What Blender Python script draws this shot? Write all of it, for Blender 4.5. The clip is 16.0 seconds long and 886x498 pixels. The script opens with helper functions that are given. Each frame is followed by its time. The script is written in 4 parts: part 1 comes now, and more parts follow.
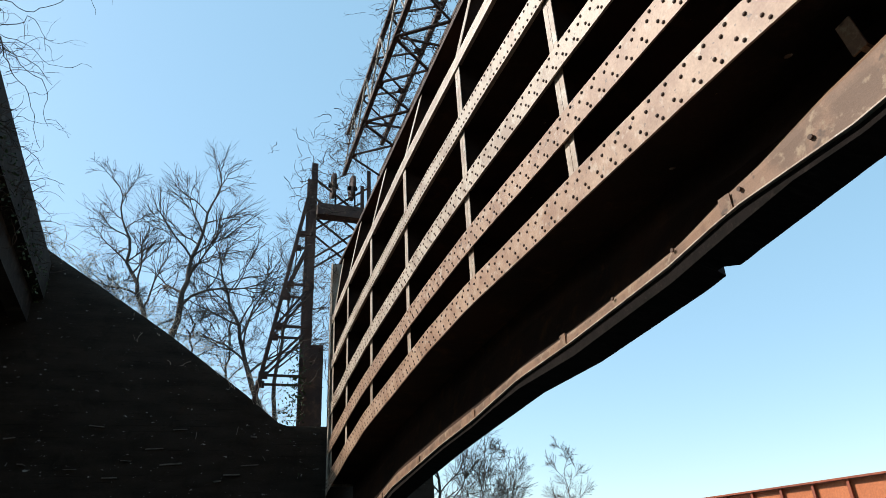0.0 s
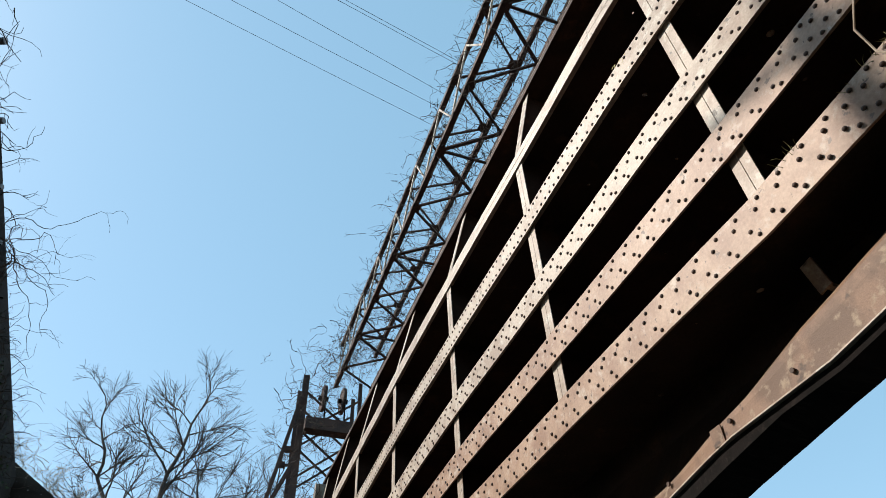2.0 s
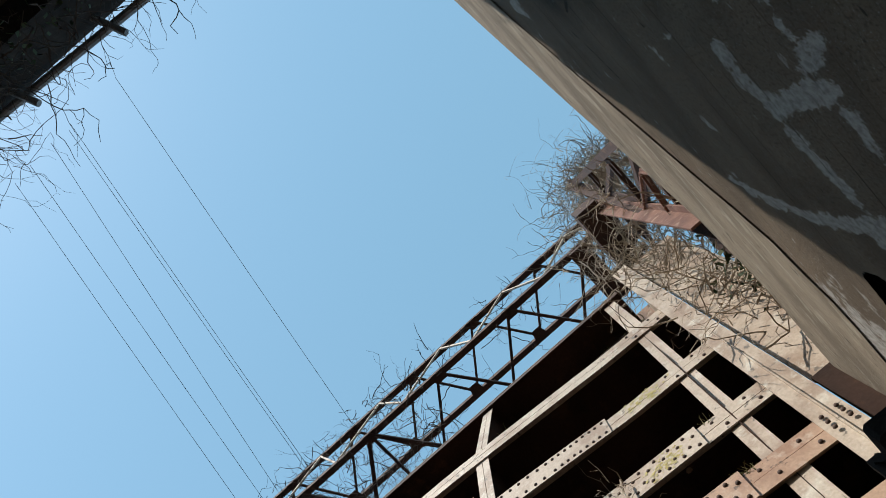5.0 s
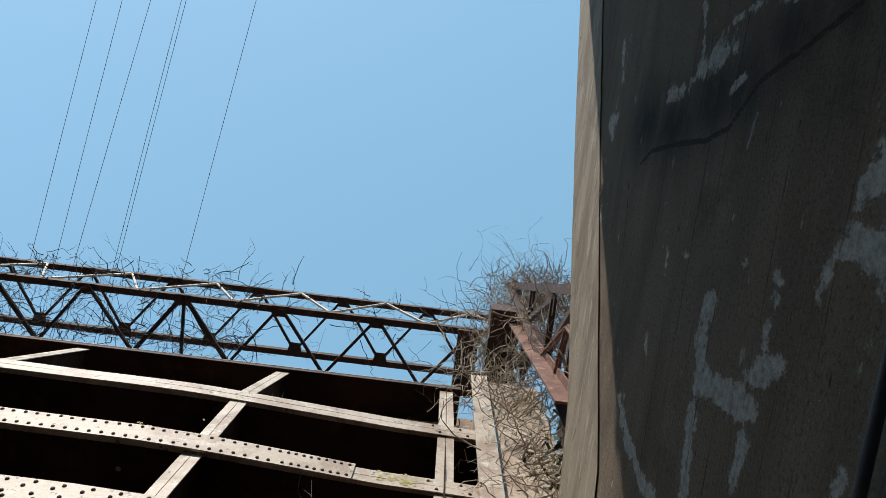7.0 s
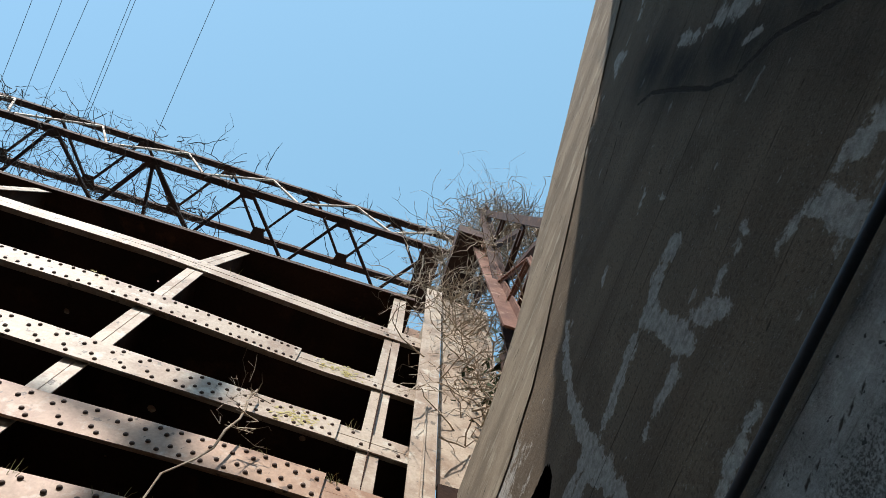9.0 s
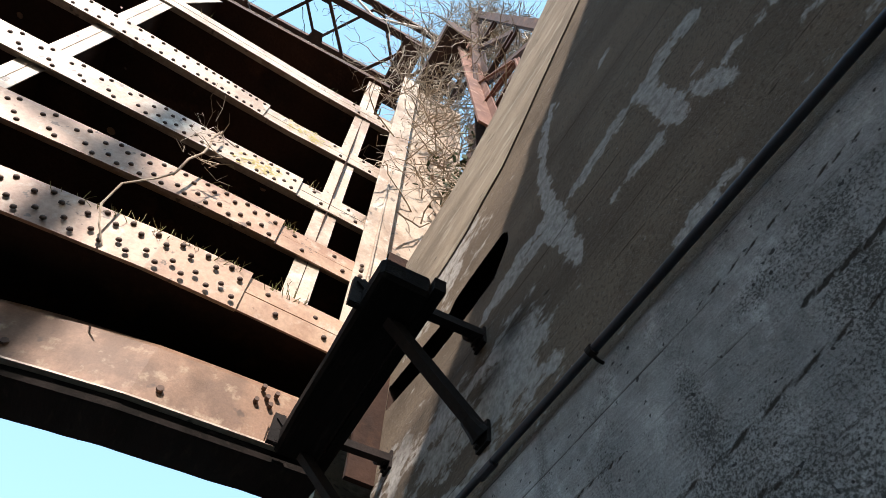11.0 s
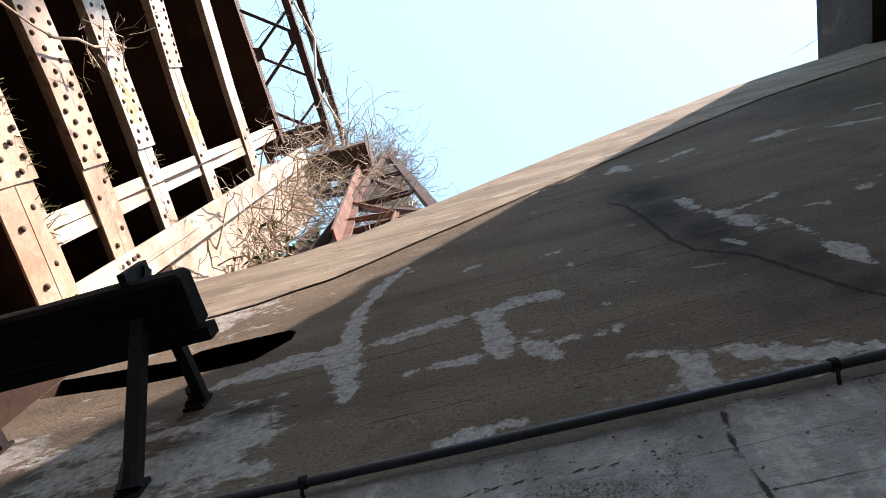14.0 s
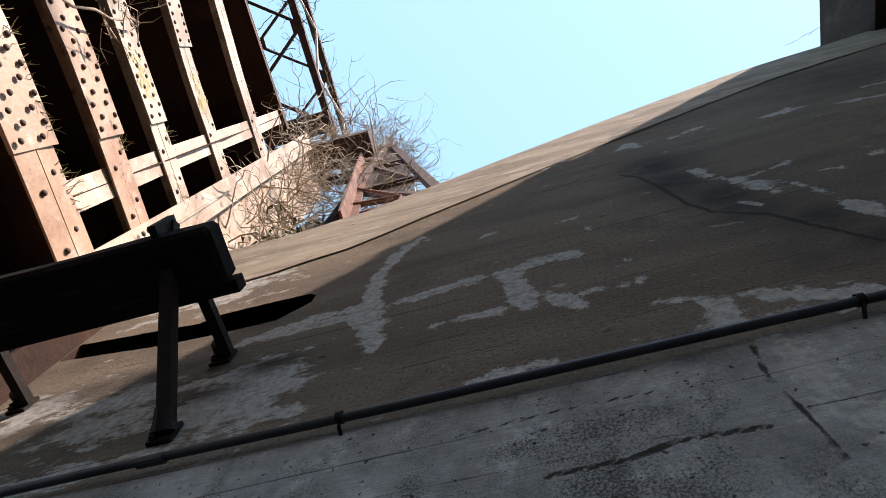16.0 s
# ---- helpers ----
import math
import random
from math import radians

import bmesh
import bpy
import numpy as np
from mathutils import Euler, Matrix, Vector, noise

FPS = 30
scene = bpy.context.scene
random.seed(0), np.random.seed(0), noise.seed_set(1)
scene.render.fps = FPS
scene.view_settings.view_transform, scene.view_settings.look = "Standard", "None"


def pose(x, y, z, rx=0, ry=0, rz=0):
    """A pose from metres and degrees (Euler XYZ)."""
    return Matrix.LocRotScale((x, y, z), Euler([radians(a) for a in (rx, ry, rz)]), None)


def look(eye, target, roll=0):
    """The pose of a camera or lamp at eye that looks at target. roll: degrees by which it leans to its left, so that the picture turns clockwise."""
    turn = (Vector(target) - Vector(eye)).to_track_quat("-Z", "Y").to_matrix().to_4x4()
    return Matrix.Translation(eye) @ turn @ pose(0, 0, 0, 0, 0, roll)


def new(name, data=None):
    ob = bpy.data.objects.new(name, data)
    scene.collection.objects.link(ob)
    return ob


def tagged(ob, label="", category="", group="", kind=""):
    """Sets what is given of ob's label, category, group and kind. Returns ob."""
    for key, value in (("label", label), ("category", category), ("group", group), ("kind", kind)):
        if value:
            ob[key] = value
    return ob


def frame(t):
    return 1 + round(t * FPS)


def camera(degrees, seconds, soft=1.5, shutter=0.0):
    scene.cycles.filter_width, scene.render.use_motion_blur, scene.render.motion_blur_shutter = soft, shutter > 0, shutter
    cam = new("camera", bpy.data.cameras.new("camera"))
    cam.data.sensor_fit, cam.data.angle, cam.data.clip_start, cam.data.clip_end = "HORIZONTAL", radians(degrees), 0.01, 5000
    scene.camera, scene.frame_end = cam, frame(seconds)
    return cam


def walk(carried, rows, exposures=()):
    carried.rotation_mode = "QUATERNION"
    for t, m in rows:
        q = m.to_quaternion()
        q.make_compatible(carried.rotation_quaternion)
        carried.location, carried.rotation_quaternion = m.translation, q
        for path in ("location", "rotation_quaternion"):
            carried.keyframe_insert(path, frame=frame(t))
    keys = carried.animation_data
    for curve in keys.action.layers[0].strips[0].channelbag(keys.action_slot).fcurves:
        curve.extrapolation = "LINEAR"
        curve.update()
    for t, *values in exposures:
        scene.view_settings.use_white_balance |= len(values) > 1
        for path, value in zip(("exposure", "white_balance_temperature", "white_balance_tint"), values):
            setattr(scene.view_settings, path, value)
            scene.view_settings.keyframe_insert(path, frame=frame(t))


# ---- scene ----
cam = camera(69.1, 16.0, soft=0.7)
PATH = [
    (0, (-0.201, 1.371, 1.878), (0.429, 3.059, 2.745), -3.2),
    (0.5, (-0.142, 1.36, 1.911), (0.469, 3.018, 2.849), -2.9),
    (1, (-0.118, 1.331, 1.94), (0.47, 2.919, 3.004), -2.9),
    (1.5, (-0.136, 1.291, 1.958), (0.436, 2.766, 3.181), -3.0),
    (2, (-0.131, 1.269, 1.966), (0.409, 2.595, 3.362), -3.1),
    (2.5, (-0.126, 1.243, 1.953), (0.382, 2.396, 3.506), -3.2),
    (3, (-0.122, 1.236, 1.944), (0.363, 2.201, 3.627), -3.3),
    (3.5, (-0.111, 1.221, 1.962), (0.338, 1.978, 3.758), -3.4),
    (4, (-0.128, 1.215, 1.953), (0.182, 1.649, 3.881), -4.9),
    (4.2, (-0.084, 1.197, 1.97), (0.155, 1.514, 3.93), -5.2),
    (6.3, (0.13, 1.144, 2.228), (0.435, 1.201, 4.204), 4.8),
    (6.5, (0.116, 1.146, 2.22), (0.417, 1.185, 4.197), 5.8),
    (7, (0.139, 1.138, 2.217), (0.43, 1.145, 4.196), 8.1),
    (7.5, (0.172, 1.144, 2.191), (0.466, 1.127, 4.169), 8.8),
    (8, (0.195, 1.149, 2.172), (0.55, 1.099, 4.14), 7.0),
    (8.2, (0.211, 1.149, 2.181), (0.593, 1.083, 4.143), 6.1),
    (10.3, (0.42, 1.104, 2.097), (1.194, 0.845, 3.923), 2.6),
    (10.5, (0.486, 1.077, 2.09), (1.308, 0.792, 3.891), 3.1),
    (11, (0.59, 1.113, 2.054), (1.517, 0.659, 3.768), 3.2),
    (11.5, (0.672, 1.084, 2.04), (1.598, 0.342, 3.649), 2.9),
    (12, (0.738, 1.139, 2.02), (1.537, 0.274, 3.636), 3.0),
    (12.5, (0.755, 1.199, 2.004), (1.396, 0.244, 3.639), 3.0),
    (13, (0.751, 1.211, 1.995), (1.166, 0.408, 3.78), 3.9),
    (13.5, (0.738, 1.2, 1.956), (1.013, 0.546, 3.826), 4.5),
    (14, (0.761, 1.198, 1.968), (0.967, 0.651, 3.881), 5.5),
    (14.5, (0.826, 1.199, 1.989), (1.022, 0.658, 3.905), 5.3),
    (15, (0.851, 1.2, 1.955), (1.045, 0.661, 3.871), 5.1),
    (15.5, (0.892, 1.166, 1.898), (1.085, 0.623, 3.813), 4.9),
    (16, (0.928, 1.069, 1.863), (1.121, 0.514, 3.775), 4.4),
]
EXPOSURE = [(0, 1.12, 6800, 13), (3, 0.98, 6700, 12), (4.2, 0.95, 6600, 11), (6.3, 0.98, 6500, 11), (8.2, 1.05, 6500, 12), (10.3, 1.55, 6600, 15), (11, 1.85, 6800, 18),
            (11.6, 2.4, 7000, 22), (12.2, 3.0, 7100, 24), (12.7, 3.1, 7100, 25), (13.1, 3.0, 7000, 24), (13.6, 2.6, 7000, 23), (14, 2.3, 7050, 24), (14.6, 2.05, 7050, 24), (16, 1.9, 7050, 24)]
walk(cam, [(t, look(eye, target, roll)) for t, eye, target, roll in PATH], EXPOSURE)


# ---------- light ----------
SUN_AZ, SUN_EL = 60.0, 40.0      # degrees from +y towards -x; height
sx, sy, sz = (-math.sin(radians(SUN_AZ)) * math.cos(radians(SUN_EL)),
              math.cos(radians(SUN_AZ)) * math.cos(radians(SUN_EL)), math.sin(radians(SUN_EL)))
world = bpy.data.worlds.new("sky")
scene.world = world
world.use_nodes = True
wn = world.node_tree
sky = wn.nodes.new("ShaderNodeTexSky")
sky.sky_type = 'NISHITA'
sky.sun_disc = False
sky.sun_elevation = radians(SUN_EL)
sky.sun_rotation = math.atan2(sx, sy)
sky.air_density, sky.dust_density, sky.ozone_density = 1.0, 0.5, 0.35
wn.nodes["Background"].inputs["Strength"].default_value = 0.135
blend = wn.nodes.new("ShaderNodeMix")
blend.data_type = 'RGBA'
blend.inputs["Factor"].default_value = 0.62
blend.inputs["B"].default_value = (1.05, 2.25, 3.0, 1)      # even haze of a clear winter sky
wn.links.new(sky.outputs["Color"], blend.inputs["A"])
wn.links.new(blend.outputs["Result"], wn.nodes["Background"].inputs["Color"])
lamp = bpy.data.lights.new("sun", 'SUN')
lamp.energy, lamp.angle, lamp.color = 2.5, radians(0.53), (1.0, 0.94, 0.86)
sun = new("sun", lamp)
sun.matrix_world = look((sx * 60, sy * 60, sz * 60), (0, 0, 0))

# ---------- materials ----------
def mat(name, a, b, c=None, scale=1.5, grain=18.0, rough=0.8, metal=0.0, bump=0.25, dist=0.02, stretch=(1, 1, 1), cut=(0.42, 0.62), spots=0.0, island=0.0):
    m = bpy.data.materials.new(name)
    m.use_nodes = True
    t = m.node_tree
    bs = t.nodes["Principled BSDF"]
    bs.inputs["Roughness"].default_value, bs.inputs["Metallic"].default_value = rough, metal
    tc = t.nodes.new("ShaderNodeTexCoord")
    mp = t.nodes.new("ShaderNodeMapping")
    mp.inputs["Scale"].default_value = stretch
    t.links.new(tc.outputs["Object"], mp.inputs["Vector"])
    def noi(s, d=6.0, r=0.62):
        n = t.nodes.new("ShaderNodeTexNoise")
        n.inputs["Scale"].default_value, n.inputs["Detail"].default_value, n.inputs["Roughness"].default_value = s, d, r
        t.links.new(mp.outputs["Vector"], n.inputs["Vector"])
        return n.outputs["Fac"]
    def ramp(f, lo, hi):
        r = t.nodes.new("ShaderNodeMapRange")
        r.inputs["From Min"].default_value, r.inputs["From Max"].default_value = lo, hi
        t.links.new(f, r.inputs["Value"])
        return r.outputs["Result"]
    def mix(f, u, v, kind='MIX'):
        n = t.nodes.new("ShaderNodeMix")
        n.data_type, n.blend_type = 'RGBA', kind
        for s, w in ((n.inputs["Factor"], f), (n.inputs["A"], u), (n.inputs["B"], v)):
            if hasattr(w, "links"):
                t.links.new(w, s)
            elif isinstance(w, (int, float)):
                s.default_value = w
            else:
                s.default_value = (*w, 1)
        return n.outputs["Result"]
    big, small = noi(scale), noi(grain)
    col = mix(ramp(big, *cut), a, b)
    if c:
        col = mix(ramp(noi(scale * 3.1), 0.55, 0.68), col, c)
    col = mix(ramp(small, 0.35, 0.75), col, mix(1.0, col, (0.72, 0.70, 0.68), 'MULTIPLY'))
    if spots:
        col = mix(ramp(noi(spots, 3.0), 0.63, 0.68), col, tuple(x * 0.3 for x in a))
    if island:
        gi = t.nodes.new("ShaderNodeObjectInfo")
        col = mix(ramp(gi.outputs["Random"], 0.0, 1.0), col, mix(1.0, col, (1 - island,) * 3, 'MULTIPLY'))
    t.links.new(col, bs.inputs["Base Color"])
    if bump:
        bp = t.nodes.new("ShaderNodeBump")
        bp.inputs["Strength"].default_value, bp.inputs["Distance"].default_value = bump, dist
        t.links.new(small, bp.inputs["Height"])
        t.links.new(bp.outputs["Normal"], bs.inputs["Normal"])
    return m

def wall_material(name, low, low2, high, high2, split):
    """Board-marked concrete: bare grey below a painted line, brown render above it."""
    m = mat(name, low, low2, tuple(v * 0.72 for v in low), scale=1.1, grain=150, rough=0.95, bump=0.35, dist=0.003, cut=(0.35, 0.65))
    t = m.node_tree
    bs = t.nodes["Principled BSDF"]
    link = bs.inputs["Base Color"].links[0]
    grey = link.from_socket
    tc = t.nodes["Texture Coordinate"]
    sep = t.nodes.new("ShaderNodeSeparateXYZ")
    t.links.new(tc.outputs["Object"], sep.inputs["Vector"])
    n1 = t.nodes.new("ShaderNodeTexNoise")
    n1.inputs["Scale"].default_value, n1.inputs["Detail"].default_value = 1.3, 8
    mpx = t.nodes.new("ShaderNodeMapping")
    mpx.inputs["Scale"].default_value = (0.5, 1, 2.2)
    t.links.new(tc.outputs["Object"], mpx.inputs["Vector"])
    t.links.new(mpx.outputs["Vector"], n1.inputs["Vector"])
    def math_(op, u, v):
        n = t.nodes.new("ShaderNodeMath")
        n.operation = op
        for s, w in zip(n.inputs, (u, v)):
            if isinstance(w, (int, float)):
                s.default_value = w
            else:
                t.links.new(w, s)
        return n.outputs[0]
    def rng(f, lo, hi):
        r = t.nodes.new("ShaderNodeMapRange")
        r.inputs["From Min"].default_value, r.inputs["From Max"].default_value = lo, hi
        t.links.new(f, r.inputs["Value"])
        return r.outputs["Result"]
    def mixc(f, u, v):
        n = t.nodes.new("ShaderNodeMix")
        n.data_type = 'RGBA'
        for s, w in ((n.inputs["Factor"], f), (n.inputs["A"], u), (n.inputs["B"], v)):
            if isinstance(w, tuple):
                s.default_value = (*w, 1)
            else:
                t.links.new(w, s)
        return n.outputs["Result"]
    # downward drip stains on the bare part
    mp2 = t.nodes.new("ShaderNodeMapping")
    mp2.inputs["Scale"].default_value = (2.6, 1, 0.35)
    n2 = t.nodes.new("ShaderNodeTexNoise")
    n2.inputs["Scale"].default_value, n2.inputs["Detail"].default_value = 1.6, 9
    t.links.new(tc.outputs["Object"], mp2.inputs["Vector"])
    t.links.new(mp2.outputs["Vector"], n2.inputs["Vector"])
    nv = t.nodes.new("ShaderNodeTexNoise")
    nv.inputs["Scale"].default_value, nv.inputs["Detail"].default_value, nv.inputs["Roughness"].default_value = 110, 5, 0.78
    t.links.new(tc.outputs["Object"], nv.inputs["Vector"])
    nw = t.nodes.new("ShaderNodeTexNoise")
    nw.inputs["Scale"].default_value, nw.inputs["Detail"].default_value, nw.inputs["Roughness"].default_value = 1.7, 9, 0.75
    t.links.new(tc.outputs["Object"], nw.inputs["Vector"])
    # open pores, algae that clusters lower down, pale lime and dark runs
    npit = t.nodes.new("ShaderNodeTexNoise")
    npit.inputs["Scale"].default_value, npit.inputs["Detail"].default_value, npit.inputs["Roughness"].default_value = 34, 2, 0.5
    t.links.new(tc.outputs["Object"], npit.inputs["Vector"])
    pit = rng(npit.outputs["Fac"], 0.675, 0.70)
    nm = t.nodes.new("ShaderNodeTexNoise")
    nm.inputs["Scale"].default_value, nm.inputs["Detail"].default_value, nm.inputs["Roughness"].default_value = 4.5, 10, 0.78
    t.links.new(tc.outputs["Object"], nm.inputs["Vector"])
    grey = mixc(math_('MULTIPLY', rng(nm.outputs["Fac"], 0.50, 0.66), 0.75), grey, tuple(v * 0.42 for v in low))
    grey = mixc(math_('MULTIPLY', rng(nm.outputs["Fac"], 0.47, 0.36), 0.7), grey, tuple(min(0.55, v * 1.45) for v in low))
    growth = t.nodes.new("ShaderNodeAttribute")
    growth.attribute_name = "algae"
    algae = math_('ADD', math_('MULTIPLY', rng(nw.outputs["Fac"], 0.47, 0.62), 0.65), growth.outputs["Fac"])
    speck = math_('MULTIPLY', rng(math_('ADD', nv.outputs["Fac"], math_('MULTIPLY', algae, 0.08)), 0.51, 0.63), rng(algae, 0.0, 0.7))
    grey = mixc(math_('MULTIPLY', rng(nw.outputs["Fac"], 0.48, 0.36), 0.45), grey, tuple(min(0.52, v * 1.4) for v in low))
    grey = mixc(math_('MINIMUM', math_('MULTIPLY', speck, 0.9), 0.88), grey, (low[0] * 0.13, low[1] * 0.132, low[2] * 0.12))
    runs = math_('MULTIPLY', rng(n2.outputs["Fac"], 0.56, 0.66), rng(nv.outputs["Fac"], 0.40, 0.54))
    grey = mixc(math_('MULTIPLY', runs, 0.85), grey, (low[0] * 0.22, low[1] * 0.22, low[2] * 0.2))
    grey2 = mixc(math_('MULTIPLY', pit, 0.9), grey, tuple(v * 0.1 for v in low))
    brown = mixc(rng(n1.outputs["Fac"], 0.40, 0.68), high, high2)
    n5 = t.nodes.new("ShaderNodeTexNoise")
    n5.inputs["Scale"].default_value, n5.inputs["Detail"].default_value = 60, 4
    t.links.new(tc.outputs["Object"], n5.inputs["Vector"])
    brown = mixc(rng(n5.outputs["Fac"], 0.5, 0.75), brown, tuple(v * 0.45 for v in high))
    brown = mixc(math_('MULTIPLY', rng(nw.outputs["Fac"], 0.54, 0.66), 0.55), brown, tuple(v * 0.4 for v in high))
    brown = mixc(math_('MULTIPLY', rng(nv.outputs["Fac"], 0.62, 0.68), 0.8), brown, tuple(min(0.5, v * 3.2) for v in low))
    edge = math_('ADD', sep.outputs["Z"], math_('MULTIPLY', math_('SUBTRACT', n1.outputs["Fac"], 0.5), 0.05))
    coat = mixc(rng(edge, split - 0.012, split + 0.012), grey2, brown)
    # scars where the coat fell off, thin lime with painted sun, and damp soot, each with a shape of its own
    def attr(key):
        n = t.nodes.new("ShaderNodeAttribute")
        n.attribute_name = key
        return n.outputs["Fac"]
    def noise_(sc, det, ro, stretch=(1, 1, 1)):
        mq = t.nodes.new("ShaderNodeMapping")
        mq.inputs["Scale"].default_value = stretch
        n = t.nodes.new("ShaderNodeTexNoise")
        n.inputs["Scale"].default_value, n.inputs["Detail"].default_value, n.inputs["Roughness"].default_value = sc, det, ro
        t.links.new(tc.outputs["Object"], mq.inputs["Vector"])
        t.links.new(mq.outputs["Vector"], n.inputs["Vector"])
        return n.outputs["Fac"]
    rag, rag2, fleck = noise_(9, 8, 0.7), noise_(5.5, 9, 0.72, (0.7, 1, 1.5)), noise_(26, 5, 0.65)
    scar = rng(math_('ADD', attr("scar"), math_('MULTIPLY', math_('SUBTRACT', rag, 0.5), 0.26)), -0.002, 0.012)
    film_and_sun = math_('MULTIPLY', rng(math_('ADD', rag2, math_('MULTIPLY', attr("film_and_sun"), 0.29)), 0.68, 0.73), 0.92)
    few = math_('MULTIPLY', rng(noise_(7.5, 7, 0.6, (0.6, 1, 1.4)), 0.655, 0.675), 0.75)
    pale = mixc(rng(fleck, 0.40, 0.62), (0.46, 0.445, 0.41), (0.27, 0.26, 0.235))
    bare = math_('MULTIPLY', math_('MAXIMUM', scar, math_('MAXIMUM', film_and_sun, math_('MULTIPLY', few, rng(edge, split, split + 0.05)))), rng(rag, 0.68, 0.60))
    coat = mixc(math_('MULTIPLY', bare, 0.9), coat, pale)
    damp = math_('MULTIPLY', attr("damp"), rng(rag2, 0.10, 0.52))
    coat = mixc(math_('MULTIPLY', damp, math_('SUBTRACT', 1.0, math_('MULTIPLY', scar, 0.8))), coat, (0.028, 0.025, 0.022))
    t.links.new(coat, bs.inputs["Base Color"])
    # board joints, one every 0.22 m
    dash = noise_(2.2, 7, 0.7, (0.45, 1, 6.0))
    wob = math_('ADD', sep.outputs["Z"], math_('MULTIPLY', n1.outputs["Fac"], 0.06))
    fr = math_('FRACT', math_('DIVIDE', wob, 0.187), 0)
    groove = math_('MAXIMUM', rng(fr, 0.010, 0.045), 0.0)
    dirt = math_('MULTIPLY', math_('SUBTRACT', 1.0, groove), math_('MULTIPLY', rng(dash, 0.47, 0.56), 0.85))
    pores = math_('MULTIPLY', rng(noise_(20, 3, 0.55, (0.35, 1, 1.4)), 0.69, 0.72), 0.75)
    dirt = math_('MAXIMUM', dirt, math_('MULTIPLY', pores, rng(edge, split, split + 0.05)))
    split_ = rng(math_('ADD', attr("crack"), math_('ADD', math_('MULTIPLY', math_('SUBTRACT', rag, 0.5), 0.022), math_('MULTIPLY', math_('SUBTRACT', fleck, 0.5), 0.018))), -0.006, 0.000)
    dirt = math_('MAXIMUM', dirt, math_('MULTIPLY', split_, 0.93))
    t.links.new(mixc(dirt, coat, tuple(v * 0.16 for v in high)), bs.inputs["Base Color"])
    mp3 = t.nodes.new("ShaderNodeMapping")
    mp3.inputs["Scale"].default_value = (3, 3, 40)
    n3 = t.nodes.new("ShaderNodeTexNoise")
    n3.inputs["Scale"].default_value = 1.5
    t.links.new(tc.outputs["Object"], mp3.inputs["Vector"])
    t.links.new(mp3.outputs["Vector"], n3.inputs["Vector"])
    old = [n for n in t.nodes if n.type == 'BUMP'][0]
    b2 = t.nodes.new("ShaderNodeBump")
    b2.inputs["Strength"].default_value, b2.inputs["Distance"].default_value = 0.6, 0.008
    sunk = math_('ADD', math_('MULTIPLY', bare, -0.5), math_('MULTIPLY', math_('MAXIMUM', pit, dirt), -0.7))
    t.links.new(math_('ADD', sunk, math_('ADD', n3.outputs["Fac"], math_('ADD', math_('MULTIPLY', nm.outputs["Fac"], 0.5), math_('MULTIPLY', nv.outputs["Fac"], 0.9)))), b2.inputs["Height"])
    t.links.new(old.outputs["Normal"], b2.inputs["Normal"])
    t.links.new(b2.outputs["Normal"], bs.inputs["Normal"])
    return m

M_FLANGE = mat("faded_rusty_steel", (0.53, 0.44, 0.34), (0.36, 0.265, 0.19), (0.62, 0.57, 0.47), scale=1.6, grain=34, rough=0.55, bump=0.25, dist=0.006, spots=9, cut=(0.45, 0.6))
M_FLANGE2 = mat("browner_rusty_steel", (0.47, 0.31, 0.205), (0.33, 0.19, 0.115), (0.54, 0.43, 0.33), scale=1.6, grain=34, rough=0.55, bump=0.25, dist=0.006, spots=9, cut=(0.42, 0.58))
# Rust of the recessed plates, darkened further for the shade inside the gate.
M_RUST_SHADE = mat("dark_rust_and_shade", (0.055, 0.030, 0.021), (0.030, 0.019, 0.015), (0.08, 0.042, 0.025), scale=0.8, grain=25, rough=0.85, bump=0.3)
M_SKIN = mat("brown_rusted_plate", (0.25, 0.145, 0.088), (0.15, 0.085, 0.05), (0.36, 0.27, 0.18), scale=2.2, grain=70, rough=0.65, bump=0.3, dist=0.008, spots=5, cut=(0.44, 0.58))
M_RIVET = mat("rivet_rust", (0.11, 0.065, 0.045), (0.07, 0.042, 0.03), scale=9, grain=40, rough=0.75, bump=0)
M_TRUSS = mat("truss_rust", (0.085, 0.045, 0.032), (0.05, 0.03, 0.025), (0.15, 0.08, 0.05), scale=1.2, grain=25, rough=0.8, bump=0.2)
M_RED = mat("red_lead_rust", (0.25, 0.125, 0.085), (0.15, 0.07, 0.048), (0.36, 0.24, 0.17), scale=2, grain=30, rough=0.75, bump=0.2)
M_LICHEN = mat("yellow_lichen", (0.46, 0.38, 0.11), (0.52, 0.47, 0.25), scale=14, grain=50, rough=0.95)
M_WALL = wall_material("abutment_concrete", (0.36, 0.355, 0.34), (0.27, 0.265, 0.25), (0.178, 0.140, 0.101), (0.114, 0.091, 0.067), 3.715)
# Same concrete as M_WALL, coloured near black for the shade these walls stand in.
M_SHADED_WALL = wall_material("shade_darkened_concrete", (0.044, 0.036, 0.030), (0.030, 0.025, 0.021), (0.040, 0.031, 0.024), (0.026, 0.020, 0.016), 3.2)
M_LIME = mat("lime_bloom", (0.17, 0.15, 0.125), (0.10, 0.085, 0.07), scale=6, grain=30, rough=0.95, bump=0.2)
# Weathered concrete, lightened for the sun on the coping and the slot's end.
M_SUNLIT_CONCRETE = mat("weathered_sunlit_concrete", (0.29, 0.24, 0.172), (0.17, 0.135, 0.095), (0.37, 0.33, 0.25), scale=1.5, grain=60, rough=0.95, bump=0.5, dist=0.008, stretch=(0.5, 1, 2.2), spots=11)
